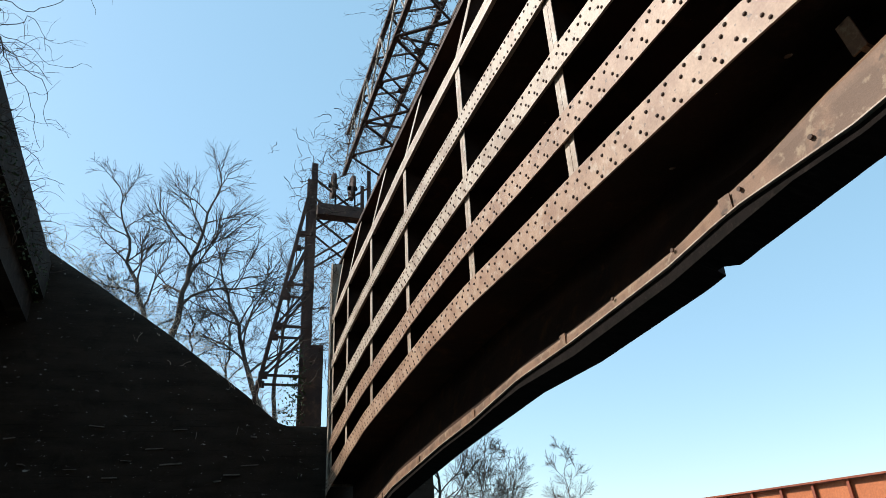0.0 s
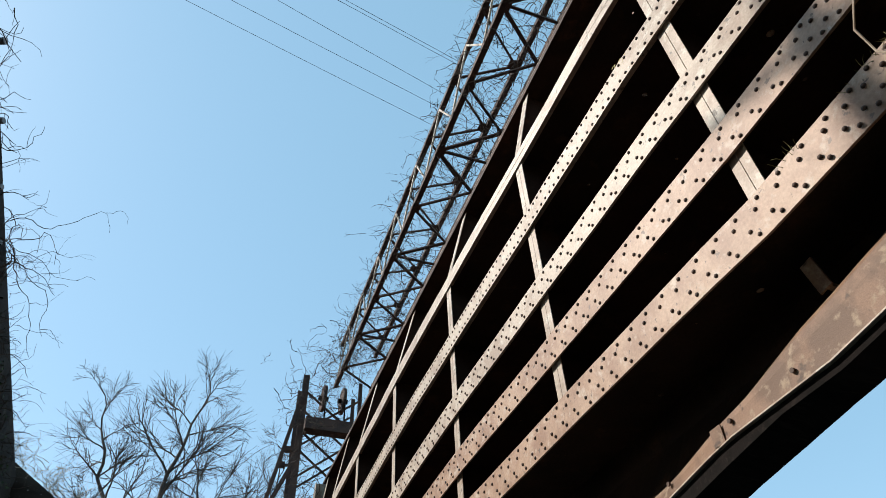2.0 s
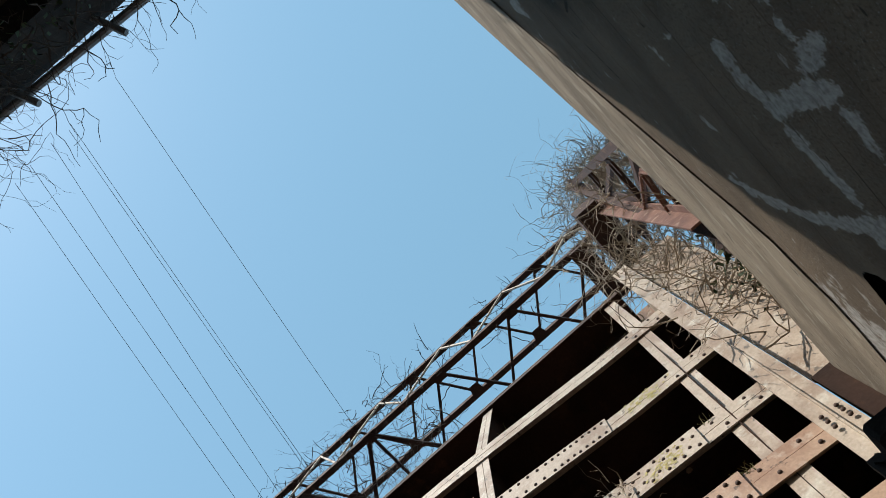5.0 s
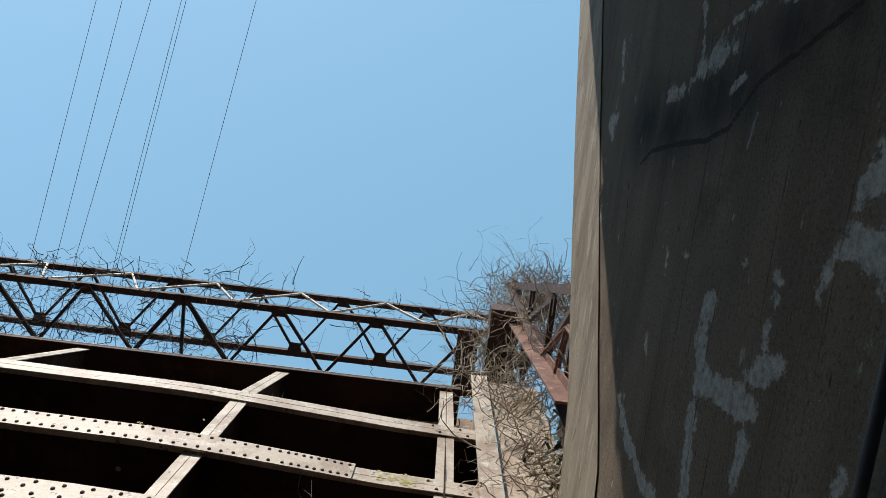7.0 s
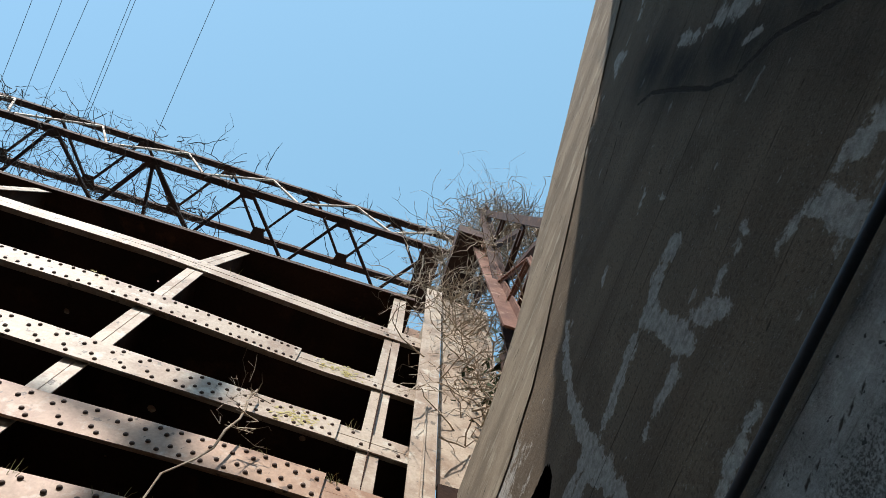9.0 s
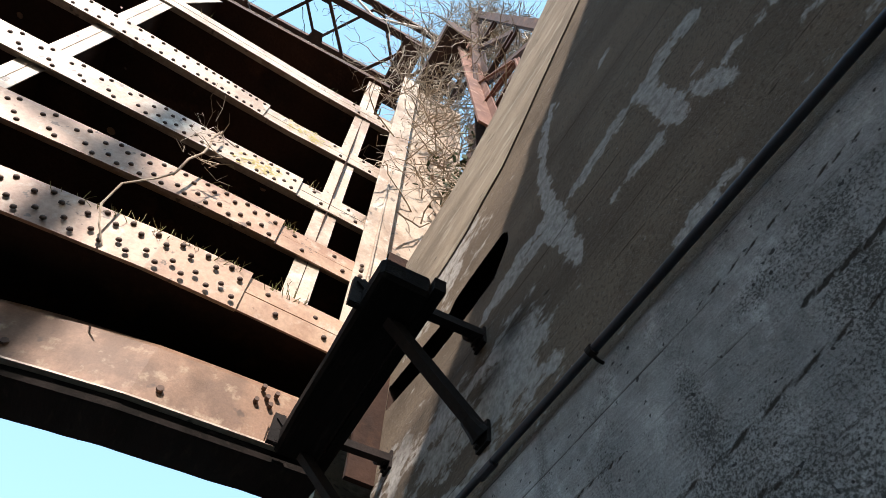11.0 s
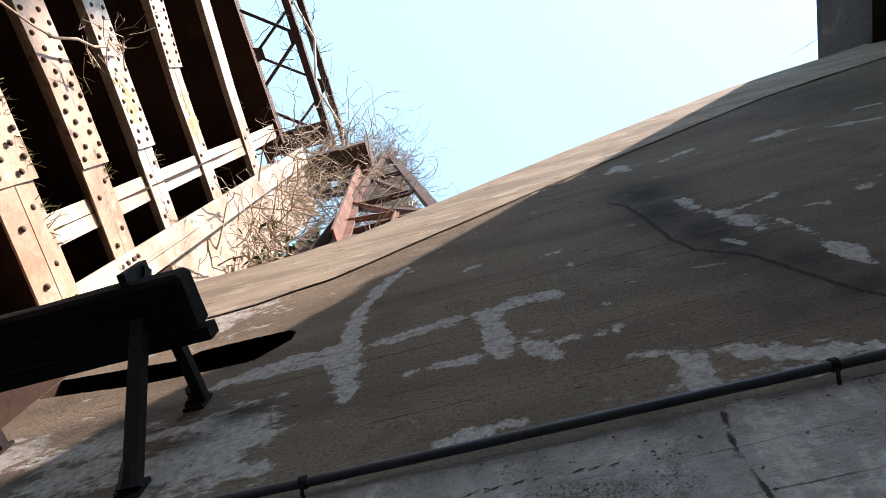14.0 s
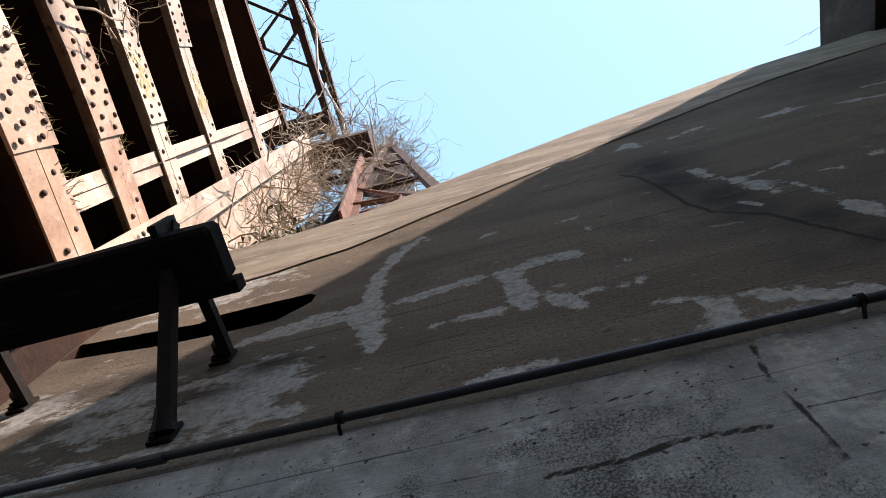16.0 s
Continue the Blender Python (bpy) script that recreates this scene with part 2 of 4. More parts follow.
M_PIPE = mat("dark_conduit", (0.030, 0.033, 0.042), (0.045, 0.047, 0.055), scale=3, grain=40, rough=0.5, bump=0.05)
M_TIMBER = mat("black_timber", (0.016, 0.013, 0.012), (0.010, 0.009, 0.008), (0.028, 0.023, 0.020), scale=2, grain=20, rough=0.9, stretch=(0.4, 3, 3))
M_IRON = mat("black_iron", (0.014, 0.012, 0.011), (0.024, 0.018, 0.016), scale=4, grain=30, rough=0.65)
M_VINE = mat("dry_vine", (0.52, 0.44, 0.34), (0.32, 0.25, 0.18), scale=4, grain=30, rough=0.95, bump=0)
M_VINEDARK = mat("dark_vine", (0.09, 0.065, 0.05), (0.06, 0.045, 0.035), scale=4, grain=30, rough=0.95, bump=0)
M_BARK = mat("bare_bark", (0.085, 0.068, 0.055), (0.055, 0.043, 0.036), scale=3, grain=20, rough=0.95, bump=0)
M_LEAF = mat("evergreen_leaf", (0.035, 0.06, 0.018), (0.06, 0.085, 0.03), scale=5, grain=20, rough=0.7, bump=0)
M_GRASS = mat("dry_grass", (0.32, 0.28, 0.13), (0.20, 0.22, 0.08), scale=8, grain=20, rough=0.95, bump=0)
M_EARTH = mat("leaf_litter_earth", (0.10, 0.075, 0.05), (0.07, 0.055, 0.038), (0.14, 0.11, 0.07), scale=0.8, grain=9, rough=1.0, bump=0.8, dist=0.05)
M_GRAVEL = mat("wet_silty_gravel", (0.085, 0.073, 0.06), (0.055, 0.05, 0.042), (0.11, 0.10, 0.08), scale=0.6, grain=14, rough=1.0, bump=0.8, dist=0.04)
M_ORANGE = mat("orange_painted_girder", (0.62, 0.20, 0.075), (0.52, 0.16, 0.06), scale=0.6, grain=10, rough=0.6, bump=0.05)
M_ORANGED = mat("dark_orange_flange", (0.36, 0.09, 0.04), (0.28, 0.07, 0.035), scale=0.6, grain=10, rough=0.6, bump=0.05)
M_DECK = mat("dark_blotched_concrete", (0.055, 0.048, 0.042), (0.038, 0.033, 0.03), (0.08, 0.07, 0.06), scale=0.7, grain=14, rough=0.95, bump=0.4)
M_POLE = mat("weathered_pole_wood", (0.17, 0.13, 0.10), (0.12, 0.095, 0.075), scale=2, grain=25, rough=0.9, stretch=(6, 6, 0.6))
M_GALV = mat("dulled_galvanised_steel", (0.30, 0.30, 0.30), (0.21, 0.205, 0.20), (0.25, 0.20, 0.16), scale=3, grain=30, rough=0.6, metal=0.3, bump=0.1)
M_WIRE = mat("black_wire", (0.02, 0.02, 0.022), (0.03, 0.03, 0.03), scale=2, grain=10, rough=0.6, bump=0)

for m_, level in ((M_TIMBER, 0.08), (M_IRON, 0.12), (M_DECK, 0.08), (M_SHADED_WALL, 0.05), (M_RUST_SHADE, 0.15), (M_WALL, 0.15), (M_PIPE, 0.3)):
    m_.node_tree.nodes["Principled BSDF"].inputs["Specular IOR Level"].default_value = level

# ---------- mesh helpers ----------
def link(name, bm, material, parent=None, label="", smooth=False):
    me = bpy.data.meshes.new(name)
    bm.normal_update()
    bm.to_mesh(me)
    bm.free()
    me.materials.append(material)
    if smooth:
        for p in me.polygons:
            p.use_smooth = True
    ob = new(name, me)
    ob.parent = parent
    if label:
        ob["label"] = label
    return ob

def part(name, bm, material, parent, label="", smooth=False):
    return link(name, bm, material, parent, label, smooth)

def thing(name, label, category, group="", kind=""):
    return tagged(new(name), label, category, group, kind)

def quad_box(bm, x0, x1, y0, y1, z0, z1):
    v = [bm.verts.new(p) for p in ((x0, y0, z0), (x1, y0, z0), (x1, y1, z0), (x0, y1, z0), (x0, y0, z1), (x1, y0, z1), (x1, y1, z1), (x0, y1, z1))]
    for f in ((0, 3, 2, 1), (4, 5, 6, 7), (0, 1, 5, 4), (1, 2, 6, 5), (2, 3, 7, 6), (3, 0, 4, 7)):
        bm.faces.new([v[i] for i in f])
    return v

def bar(bm, p, q, w, h, up=(0, 0, 1)):
    """A rectangular bar from p to q, w wide and h high."""
    p, q = Vector(p), Vector(q)
    d = (q - p).normalized()
    u = Vector(up)
    if abs(d.dot(u)) > 0.98:
        u = Vector((1, 0, 0))
    s = d.cross(u).normalized()
    n = s.cross(d)
    v = []
    for c in (p, q):
        for a, b in ((-1, -1), (1, -1), (1, 1), (-1, 1)):
            v.append(bm.verts.new(c + s * (a * w / 2) + n * (b * h / 2)))
    for f in ((0, 1, 2, 3), (7, 6, 5, 4), (0, 4, 5, 1), (1, 5, 6, 2), (2, 6, 7, 3), (3, 7, 4, 0)):
        bm.faces.new([v[i] for i in f])

def angle(bm, p, q, leg, t, up=(0, 0, 1), flip=1):
    """A rolled angle: two thin legs that meet at the line from p to q."""
    p, q = Vector(p), Vector(q)
    d = (q - p).normalized()
    u = Vector(up)
    s = d.cross(u).normalized() * flip
    n = s.cross(d) * flip
    bar(bm, p + s * (leg / 2), q + s * (leg / 2), leg, t, n)
    bar(bm, p + n * (leg / 2), q + n * (leg / 2), t, leg, n)

def tube(bm, pts, radii, n=4, cap=True):
    rings = []
    pts = [Vector(p) for p in pts]
    for i, p in enumerate(pts):
        d = (pts[min(i + 1, len(pts) - 1)] - pts[max(i - 1, 0)])
        d = d.normalized() if d.length > 1e-9 else Vector((0, 0, 1))
        a = d.cross(Vector((0.13, 0.31, 0.94)))
        if a.length < 1e-3:
            a = d.cross(Vector((1, 0, 0)))
        a.normalize()
        b = d.cross(a)
        r = radii[i] if isinstance(radii, (list, tuple)) else radii
        rings.append([bm.verts.new(p + (a * math.cos(k * 2 * math.pi / n) + b * math.sin(k * 2 * math.pi / n)) * r) for k in range(n)])
    for r0, r1 in zip(rings, rings[1:]):
        for k in range(n):
            bm.faces.new((r0[k], r0[(k + 1) % n], r1[(k + 1) % n], r1[k]))
    if cap and n > 2:
        bm.faces.new(rings[0][::-1])
        bm.faces.new(rings[-1])

def wander(rng, p, d, length, step, jitter, droop=0.0):
    pts = [Vector(p)]
    d = Vector(d).normalized()
    for _ in range(max(1, int(length / step))):
        d = (d + Vector((rng.gauss(0, jitter), rng.gauss(0, jitter), rng.gauss(0, jitter) - droop))).normalized()
        pts.append(pts[-1] + d * step)
    return pts

def tangle(rng, bm, centre, spread, count, length, radius, jitter=0.35, droop=0.03, n=3, step=0.14, bias=(0, 0, 0)):
    """Many thin crooked stems that start round a centre and fork once or twice."""
    for _ in range(count):
        p = Vector([c + rng.gauss(0, s) for c, s in zip(centre, spread)])
        d = Vector([rng.gauss(0, 1) + b for b in bias])
        ln = length * rng.uniform(0.4, 1.3)
        pts = wander(rng, p, d, ln, step, jitter, droop)
        r = radius * rng.uniform(0.5, 1.4)
        tube(bm, pts, [r * (1 - 0.7 * i / len(pts)) for i in range(len(pts))], n, False)
        for _k in range(2):
            q = pts[rng.randrange(len(pts))]
            tw = wander(rng, q, d + Vector([rng.gauss(0, 1) for _ in range(3)]), ln * 0.35, step * 0.7, jitter, droop)
            tube(bm, tw, [r * 0.5 * (1 - 0.6 * i / len(tw)) for i in range(len(tw))], n, False)

def interp(x, table):
    for (x0, v0), (x1, v1) in zip(table, table[1:]):
        if x <= x1:
            return v0 + (v1 - v0) * max(0.0, (x - x0) / (x1 - x0))
    return table[-1][1]

# ---------- ground ----------
GROUND = 0.25
bm = bmesh.new()
N = 60
gv = {}
for i in range(N + 1):
    for j in range(N + 1):
        u, v = (i / N * 2 - 1), (j / N * 2 - 1)
        x, y = 900 * u * abs(u) ** 1.8, 12 + 900 * v * abs(v) ** 1.8
        gv[i, j] = bm.verts.new((x, y, GROUND - 0.1 + 0.1 * noise.noise((x * 0.2, y * 0.2, 0))))
for i in range(N):
    for j in range(N):
        bm.faces.new((gv[i, j], gv[i + 1, j], gv[i + 1, j + 1], gv[i, j + 1]))
tagged(link("ground", bm, M_GRAVEL), "silty gravel floor of the empty canal", "ground", kind="structure")

# ---------- wing walls with sloping tops ----------
NEAR_TOP = [(-40, 10.6), (-6.0, 10.6), (-4.2, 10.35), (-2.1, 9.75), (-0.2, 8.65), (1.3, 7.68), (2.0, 7.22), (2.6, 7.05), (60, 7.0)]
FAR_TOP = [(-40, 13.2), (-8.4, 13.2), (-6.7, 12.45), (-1.8, 9.2), (0.94, 7.15), (2.1, 6.2), (60, 6.15)]

def wing_wall(name, top, y, out, x0, x1, material, step, label, rough):
    bm = bmesh.new()
    near_x = -2.6 if step < 0.1 else x0
    xs = [x0 + (near_x - x0) * i / 90 for i in range(90)] if near_x > x0 else []
    nfine = int((x1 - near_x) / step)
    xs += [near_x + (x1 - near_x) * i / nfine for i in range(nfine + 1)]
    nx = len(xs) - 1
    nz = int(9 / step)
    g = {}
    for i in range(nx + 1):
        x = xs[i]
        zt = interp(x, top)
        for j in range(nz + 1):
            z = GROUND - 0.5 + (zt - GROUND + 0.5) * j / nz
            d = rough * (noise.noise((x * 0.7, z * 0.9, 3.1)) * 0.6 + noise.noise((x * 3, z * 4, 1.7)) * 0.3)
            if j == nz:
                d -= 0.05 + 0.04 * noise.noise((x * 2.2, 0, 9))
            g[i, j] = bm.verts.new((x, y + out * d, z))
        g[i, 'b'] = bm.verts.new((x, y - out * 1.4, zt + 0.05))
        g[i, 'c'] = bm.verts.new((x, y - out * 1.4, GROUND - 0.5))
    for i in range(nx):
        for j in range(nz):
            bm.faces.new((g[i, j], g[i + 1, j], g[i + 1, j + 1], g[i, j + 1]) if out < 0 else (g[i, j + 1], g[i + 1, j + 1], g[i + 1, j], g[i, j]))
        bm.faces.new((g[i, nz], g[i + 1, nz], g[i + 1, 'b'], g[i, 'b']))
        bm.faces.new((g[i, 'b'], g[i + 1, 'b'], g[i + 1, 'c'], g[i, 'c']))
    bmesh.ops.recalc_face_normals(bm, faces=bm.faces)
    return tagged(link(name, bm, material, smooth=True), label, "wall", kind="structure")

wall_near = wing_wall("wall_near", NEAR_TOP, 0.0, 1, -22, 3.66, M_WALL, 0.02, "board-marked concrete abutment wall with brown stained upper part", 0.008)
slot_wall = wing_wall("wall_gate_slot", NEAR_TOP, -0.95, 1, 3.5, 5.3, M_SHADED_WALL, 0.3, "back of the slot in which the gate's end runs, coloured dark for shade", 0.01)
wall_beyond = wing_wall("wall_beyond_gate", NEAR_TOP, 0.0, 1, 5.0, 8.5, M_SHADED_WALL, 0.2, "concrete wall beyond the gate, coloured dark for shade", 0.03)
bm = bmesh.new()
quad_box(bm, 4.985, 5.2, -1.3, 0.0, GROUND - 0.5, 6.95)
part("return_face", bm, M_SUNLIT_CONCRETE, wall_beyond, "concrete end of the slot, coloured pale for the sun on it")
wall_far = wing_wall("wall_far", FAR_TOP, 24.0, -1, -30, 7.4, M_SHADED_WALL, 0.3, "concrete wing wall with a sloping top, coloured dark for shade", 0.1)

# banks of earth behind the walls
def bank(name, top, y, out, x0, x1, label):
    bm = bmesh.new()
    g = {}
    for i in range(61):
        for j in range(25):
            x = x0 + (x1 - x0) * i / 60
            dy = 1.2 + 80 * (j / 24) ** 2
            z = interp(x, top) - 0.1 + dy * 0.06 + 0.35 * noise.noise((x * 0.3, dy * 0.3, 5)) * min(1, dy / 4)
            g[i, j] = bm.verts.new((x, y - out * dy, z))
    for i in range(60):
        for j in range(24):
            bm.faces.new((g[i, j], g[i + 1, j], g[i + 1, j + 1], g[i, j + 1]))
    bmesh.ops.recalc_face_normals(bm, faces=bm.faces)
    return tagged(link(name, bm, M_EARTH, smooth=True), label, "bank", kind="structure")
bank("ground_far_bank", FAR_TOP, 24, -1, -60, 7.4, "earth bank covered in leaf litter behind the wall")
bank("ground_near_bank", NEAR_TOP, 0, 1, -40, 8.5, "earth bank behind the concrete abutment")
rngf = random.Random(3)
bm = bmesh.new()
for _ in range(20):
    x, z = rngf.uniform(-6, 1.6), rngf.uniform(3.2, 6.2)
    L = rngf.uniform(0.15, 0.7)
    if rngf.random() < 0.7:
        bar(bm, (x, 24.0, z), (x + L, 24.0, z + rngf.uniform(-0.05, 0.05)), 0.1, rngf.uniform(0.008, 0.05))
    else:
        bar(bm, (x, 24.0, z), (x + rngf.uniform(-0.1, 0.1), 24.0, z - L * 0.6), 0.1, 0.02)
tagged(part("lime_streaks", bm, M_LIME, wall_far, "pale lime streaks on the dark wall"), kind="stuff")

# ---------- pale bared patches on the near wall ----------
STROKES = [  # x, z, half width along the wall's face
    [(1.46, 5.95, .04), (1.58, 5.68, .05), (1.68, 5.35, .045), (1.68, 5.00, .06), (1.66, 4.75, .09), (1.58, 4.36, .05)],
    [(2.45, 4.72, .02), (2.30, 4.78, .05), (1.95, 4.88, .05), (1.70, 4.86, .05)],
    [(1.55, 4.82, .015), (1.42, 4.82, .05), (1.30, 4.86, .05), (1.04, 4.88, .035), (0.80, 4.92, .05), (0.63, 4.90, .06)],
    [(0.96, 4.86, .06), (0.92, 4.66, .06), (0.91, 4.44, .07)],
    [(1.34, 4.42, .02), (1.20, 4.44, .02), (1.06, 4.42, .05), (0.96, 4.42, .03)],
    [(0.80, 4.46, .04), (0.75, 4.38, .06), (0.71, 4.28, .04)],
    [(0.68, 4.40, .02), (0.58, 4.42, .025)], [(0.50, 4.39, .03), (0.44, 4.39, .03)],
    [(0.42, 4.14, .02), (0.30, 4.12, .04), (0.24, 4.02, .06), (0.27, 3.86, .05)],
    [(0.14, 4.06, .025), (0.06, 3.98, .05), (-0.10, 3.90, .05), (-0.25, 3.86, .04)],
    [(1.14, 3.85, .03), (1.05, 3.88, .04), (0.90, 3.88, .03)],
    [(-1.20, 6.95, .04), (-1.35, 6.93, .06), (-1.45, 7.05, .03)], [(-1.66, 6.75, .03), (-1.80, 6.70, .05), (-1.95, 6.66, .03)],
    [(-0.54, 7.05, .02), (-0.64, 7.10, .02), (-0.80, 7.17, .05)], [(-0.15, 7.10, .05), (-0.22, 7.2, .07), (-0.28, 7.02, .03)],
    [(-0.31, 5.90, .05), (-0.34, 5.72, .03), (-0.36, 5.58, .02)], [(-0.37, 5.61, .02), (-0.44, 5.35, .06), (-0.46, 5.10, .03)], [(-0.28, 5.06, .03), (-0.31, 4.97, .02)],
    [(-0.60, 4.75, .03), (-0.60, 4.62, .07), (-0.60, 4.46, .03)], [(-0.49, 5.47, .01), (-0.62, 5.52, .012), (-0.76, 5.58, .015)], [(-0.58, 5.16, .01), (-0.60, 4.95, .014), (-0.61, 4.73, .02)],
    [(-0.79, 5.27, .03), (-0.84, 5.23, .02)], [(-1.06, 5.34, .04), (-1.14, 5.36, .03)], [(-2.05, 7.1, .03), (-2.2, 7.08, .03)],
    [(0.48, 5.32, .02), (0.47, 5.26, .03)], [(0.35, 5.38, .015), (0.33, 5.36, .02)], [(0.46, 4.72, .012), (0.40, 4.65, .02)],
    [(1.05, 5.6, .02), (1.0, 5.62, .02)], [(0.6, 5.5, .015), (0.5, 5.52, .02)],
]
# Lime films; the four wide spots along the top paint the sun falling there.
FILM_AND_SUN = [(2.15, 4.2, .42, .45, 1.1), (2.75, 4.3, .5, .35, 1.0), (3.3, 4.5, .4, .35, .9), (2.6, 3.85, .7, .12, 1.0), (0.19, 3.42, .09, .34, 1.2), (0.02, 3.3, .12, .3, .9), (1.95, 4.78, .45, .10, .9), (1.15, 4.85, .5, .05, .6), (1.85, 3.95, .10, .2, .8),
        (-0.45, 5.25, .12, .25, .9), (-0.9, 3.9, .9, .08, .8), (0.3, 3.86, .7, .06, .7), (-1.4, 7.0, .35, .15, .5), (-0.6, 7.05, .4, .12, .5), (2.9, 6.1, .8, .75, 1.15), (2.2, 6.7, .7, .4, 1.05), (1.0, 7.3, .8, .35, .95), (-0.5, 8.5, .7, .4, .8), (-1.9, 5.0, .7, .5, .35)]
DAMP = [(-0.18, 6.25, .26, .40, 1.0), (-0.14, 5.75, .22, .40, 1.0), (-0.26, 5.25, .22, .32, 1.0), (-0.27, 4.95, .22, .25, .9), (-0.42, 4.6, .22, .25, .85), (-0.5, 4.25, .25, .22, .85), (-0.24, 4.25, .25, .25, .5), (-1.6, 4.6, .8, .6, .45),
        (-2.3, 7.9, .7, .8, .6), (-1.4, 9.2, .5, .5, .4), (2.08, 4.42, .14, .08, .9), (2.3, 4.28, .16, .07, .85), (2.85, 4.62, .5, .12, .8), (3.2, 4.3, .3, .08, .7)]
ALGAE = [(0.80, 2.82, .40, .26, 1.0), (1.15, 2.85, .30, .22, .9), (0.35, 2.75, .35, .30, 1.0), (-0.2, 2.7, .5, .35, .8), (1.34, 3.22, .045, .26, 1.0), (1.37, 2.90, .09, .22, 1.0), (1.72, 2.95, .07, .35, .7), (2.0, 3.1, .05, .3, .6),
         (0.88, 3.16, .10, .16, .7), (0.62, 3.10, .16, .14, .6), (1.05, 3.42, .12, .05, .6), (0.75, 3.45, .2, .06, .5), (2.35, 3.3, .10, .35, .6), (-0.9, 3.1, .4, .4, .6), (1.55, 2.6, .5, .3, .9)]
CRACKS = (([(0.97, 3.28), (0.75, 3.28), (0.63, 3.31), (0.40, 3.29)], 0.008), ([(1.55, 3.09), (1.31, 3.10), (1.0, 3.14), (0.8, 3.15)], 0.004), ([(1.40, 2.96), (1.33, 2.97), (1.18, 2.95)], 0.004),
          ([(0.27, 3.70), (0.29, 3.6), (0.31, 3.49), (0.30, 3.31), (0.31, 3.11)], 0.005), ([(2.29, 3.60), (2.33, 3.54), (2.38, 3.47)], 0.005), ([(0.95, 2.82), (0.6, 2.86), (0.3, 2.85)], 0.004),
          ([(0.06, 6.25), (-0.02, 6.05), (-0.05, 5.6), (-0.06, 5.25), (-0.11, 5.02), (-0.28, 4.8), (-0.36, 4.5), (-0.44, 4.24), (-0.6, 3.95)], 0.011), ([(0.60, 6.33), (0.40, 6.38), (0.18, 6.46)], 0.005),
          ([(1.2, 3.55), (0.9, 3.57), (0.6, 3.56)], 0.003), ([(2.1, 3.33), (1.8, 3.34), (1.62, 3.33)], 0.004))
def scar_fields(ob):
    """Writes the wall's scars, lime films with painted sun, and damp as fields over its face."""
    me = ob.data
    co = np.empty(len(me.vertices) * 3)
    me.vertices.foreach_get("co", co)
    x, z = co[0::3], co[2::3]
    d = np.full(len(x), -0.25)
    for s in STROKES:
        for (xa, za, wa), (xb, zb, wb) in zip(s, s[1:]):
            dx, dz = xb - xa, zb - za
            k = np.clip(((x - xa) * dx + (z - za) * dz) / (dx * dx + dz * dz + 1e-9), 0, 1)
            d = np.maximum(d, wa + (wb - wa) * k - np.hypot(x - xa - k * dx, z - za - k * dz))
    film_and_sun, damp, algae = np.zeros(len(x)), np.zeros(len(x)), np.zeros(len(x))
    for out, table in ((film_and_sun, FILM_AND_SUN), (damp, DAMP), (algae, ALGAE)):
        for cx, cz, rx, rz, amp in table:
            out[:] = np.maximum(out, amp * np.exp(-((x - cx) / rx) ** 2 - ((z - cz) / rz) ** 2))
    open_ = np.full(len(x), -0.25)
    for line, w in CRACKS:
        for (xa, za), (xb, zb) in zip(line, line[1:]):
            dx, dz = xb - xa, zb - za
            k = np.clip(((x - xa) * dx + (z - za) * dz) / (dx * dx + dz * dz), 0, 1)
            open_ = np.maximum(open_, w - np.hypot(x - xa - k * dx, z - za - k * dz))
    for key, val in (("crack", open_), ("scar", d), ("film_and_sun", film_and_sun), ("damp", damp), ("algae", algae)):
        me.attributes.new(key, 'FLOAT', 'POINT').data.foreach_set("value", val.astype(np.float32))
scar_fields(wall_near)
for ob in (slot_wall, wall_beyond, wall_far):
    n_ = len(ob.data.vertices)
    for key in ("scar", "crack"):
        ob.data.attributes.new(key, 'FLOAT', 'POINT').data.foreach_set("value", np.full(n_, -0.25, dtype=np.float32))
# ragged rendered ledges and the long slot near the bracket
SLOT_TOP = [(2.03, 5.24), (2.08, 5.31), (2.3, 5.33), (2.65, 5.33), (2.75, 5.26), (3.1, 5.33), (3.7, 5.44)]
SLOT_LOW = [(2.03, 5.18), (2.2, 4.99), (2.5, 5.00), (2.9, 5.04), (3.7, 5.22)]
bm = bmesh.new()
bm.from_mesh(wall_near.data)
for v in bm.verts:
    if 2.03 < v.co.x < 3.62 and v.co.y > -0.1:
        for edge_ in (SLOT_LOW, SLOT_TOP):
            ze = interp(v.co.x, edge_)
            if abs(v.co.z - ze) < 0.0084:
                v.co.z = ze
gone = []
for f in bm.faces:
    c = f.calc_center_median()
    if 2.04 < c.x < 3.6 and c.y > -0.1 and interp(c.x, SLOT_LOW) < c.z < interp(c.x, SLOT_TOP):
        gone.append(f)
bmesh.ops.delete(bm, geom=gone, context='FACES')
bm.to_mesh(wall_near.data)
bm.free()
# Back and lips of the recess, black to stand for the shade within.
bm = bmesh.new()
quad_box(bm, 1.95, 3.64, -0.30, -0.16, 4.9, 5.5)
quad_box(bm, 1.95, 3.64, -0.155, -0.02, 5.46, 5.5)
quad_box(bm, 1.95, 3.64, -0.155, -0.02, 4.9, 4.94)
part("slot", bm, M_TIMBER, wall_near, "back of a slot in the wall, coloured black for its shade")
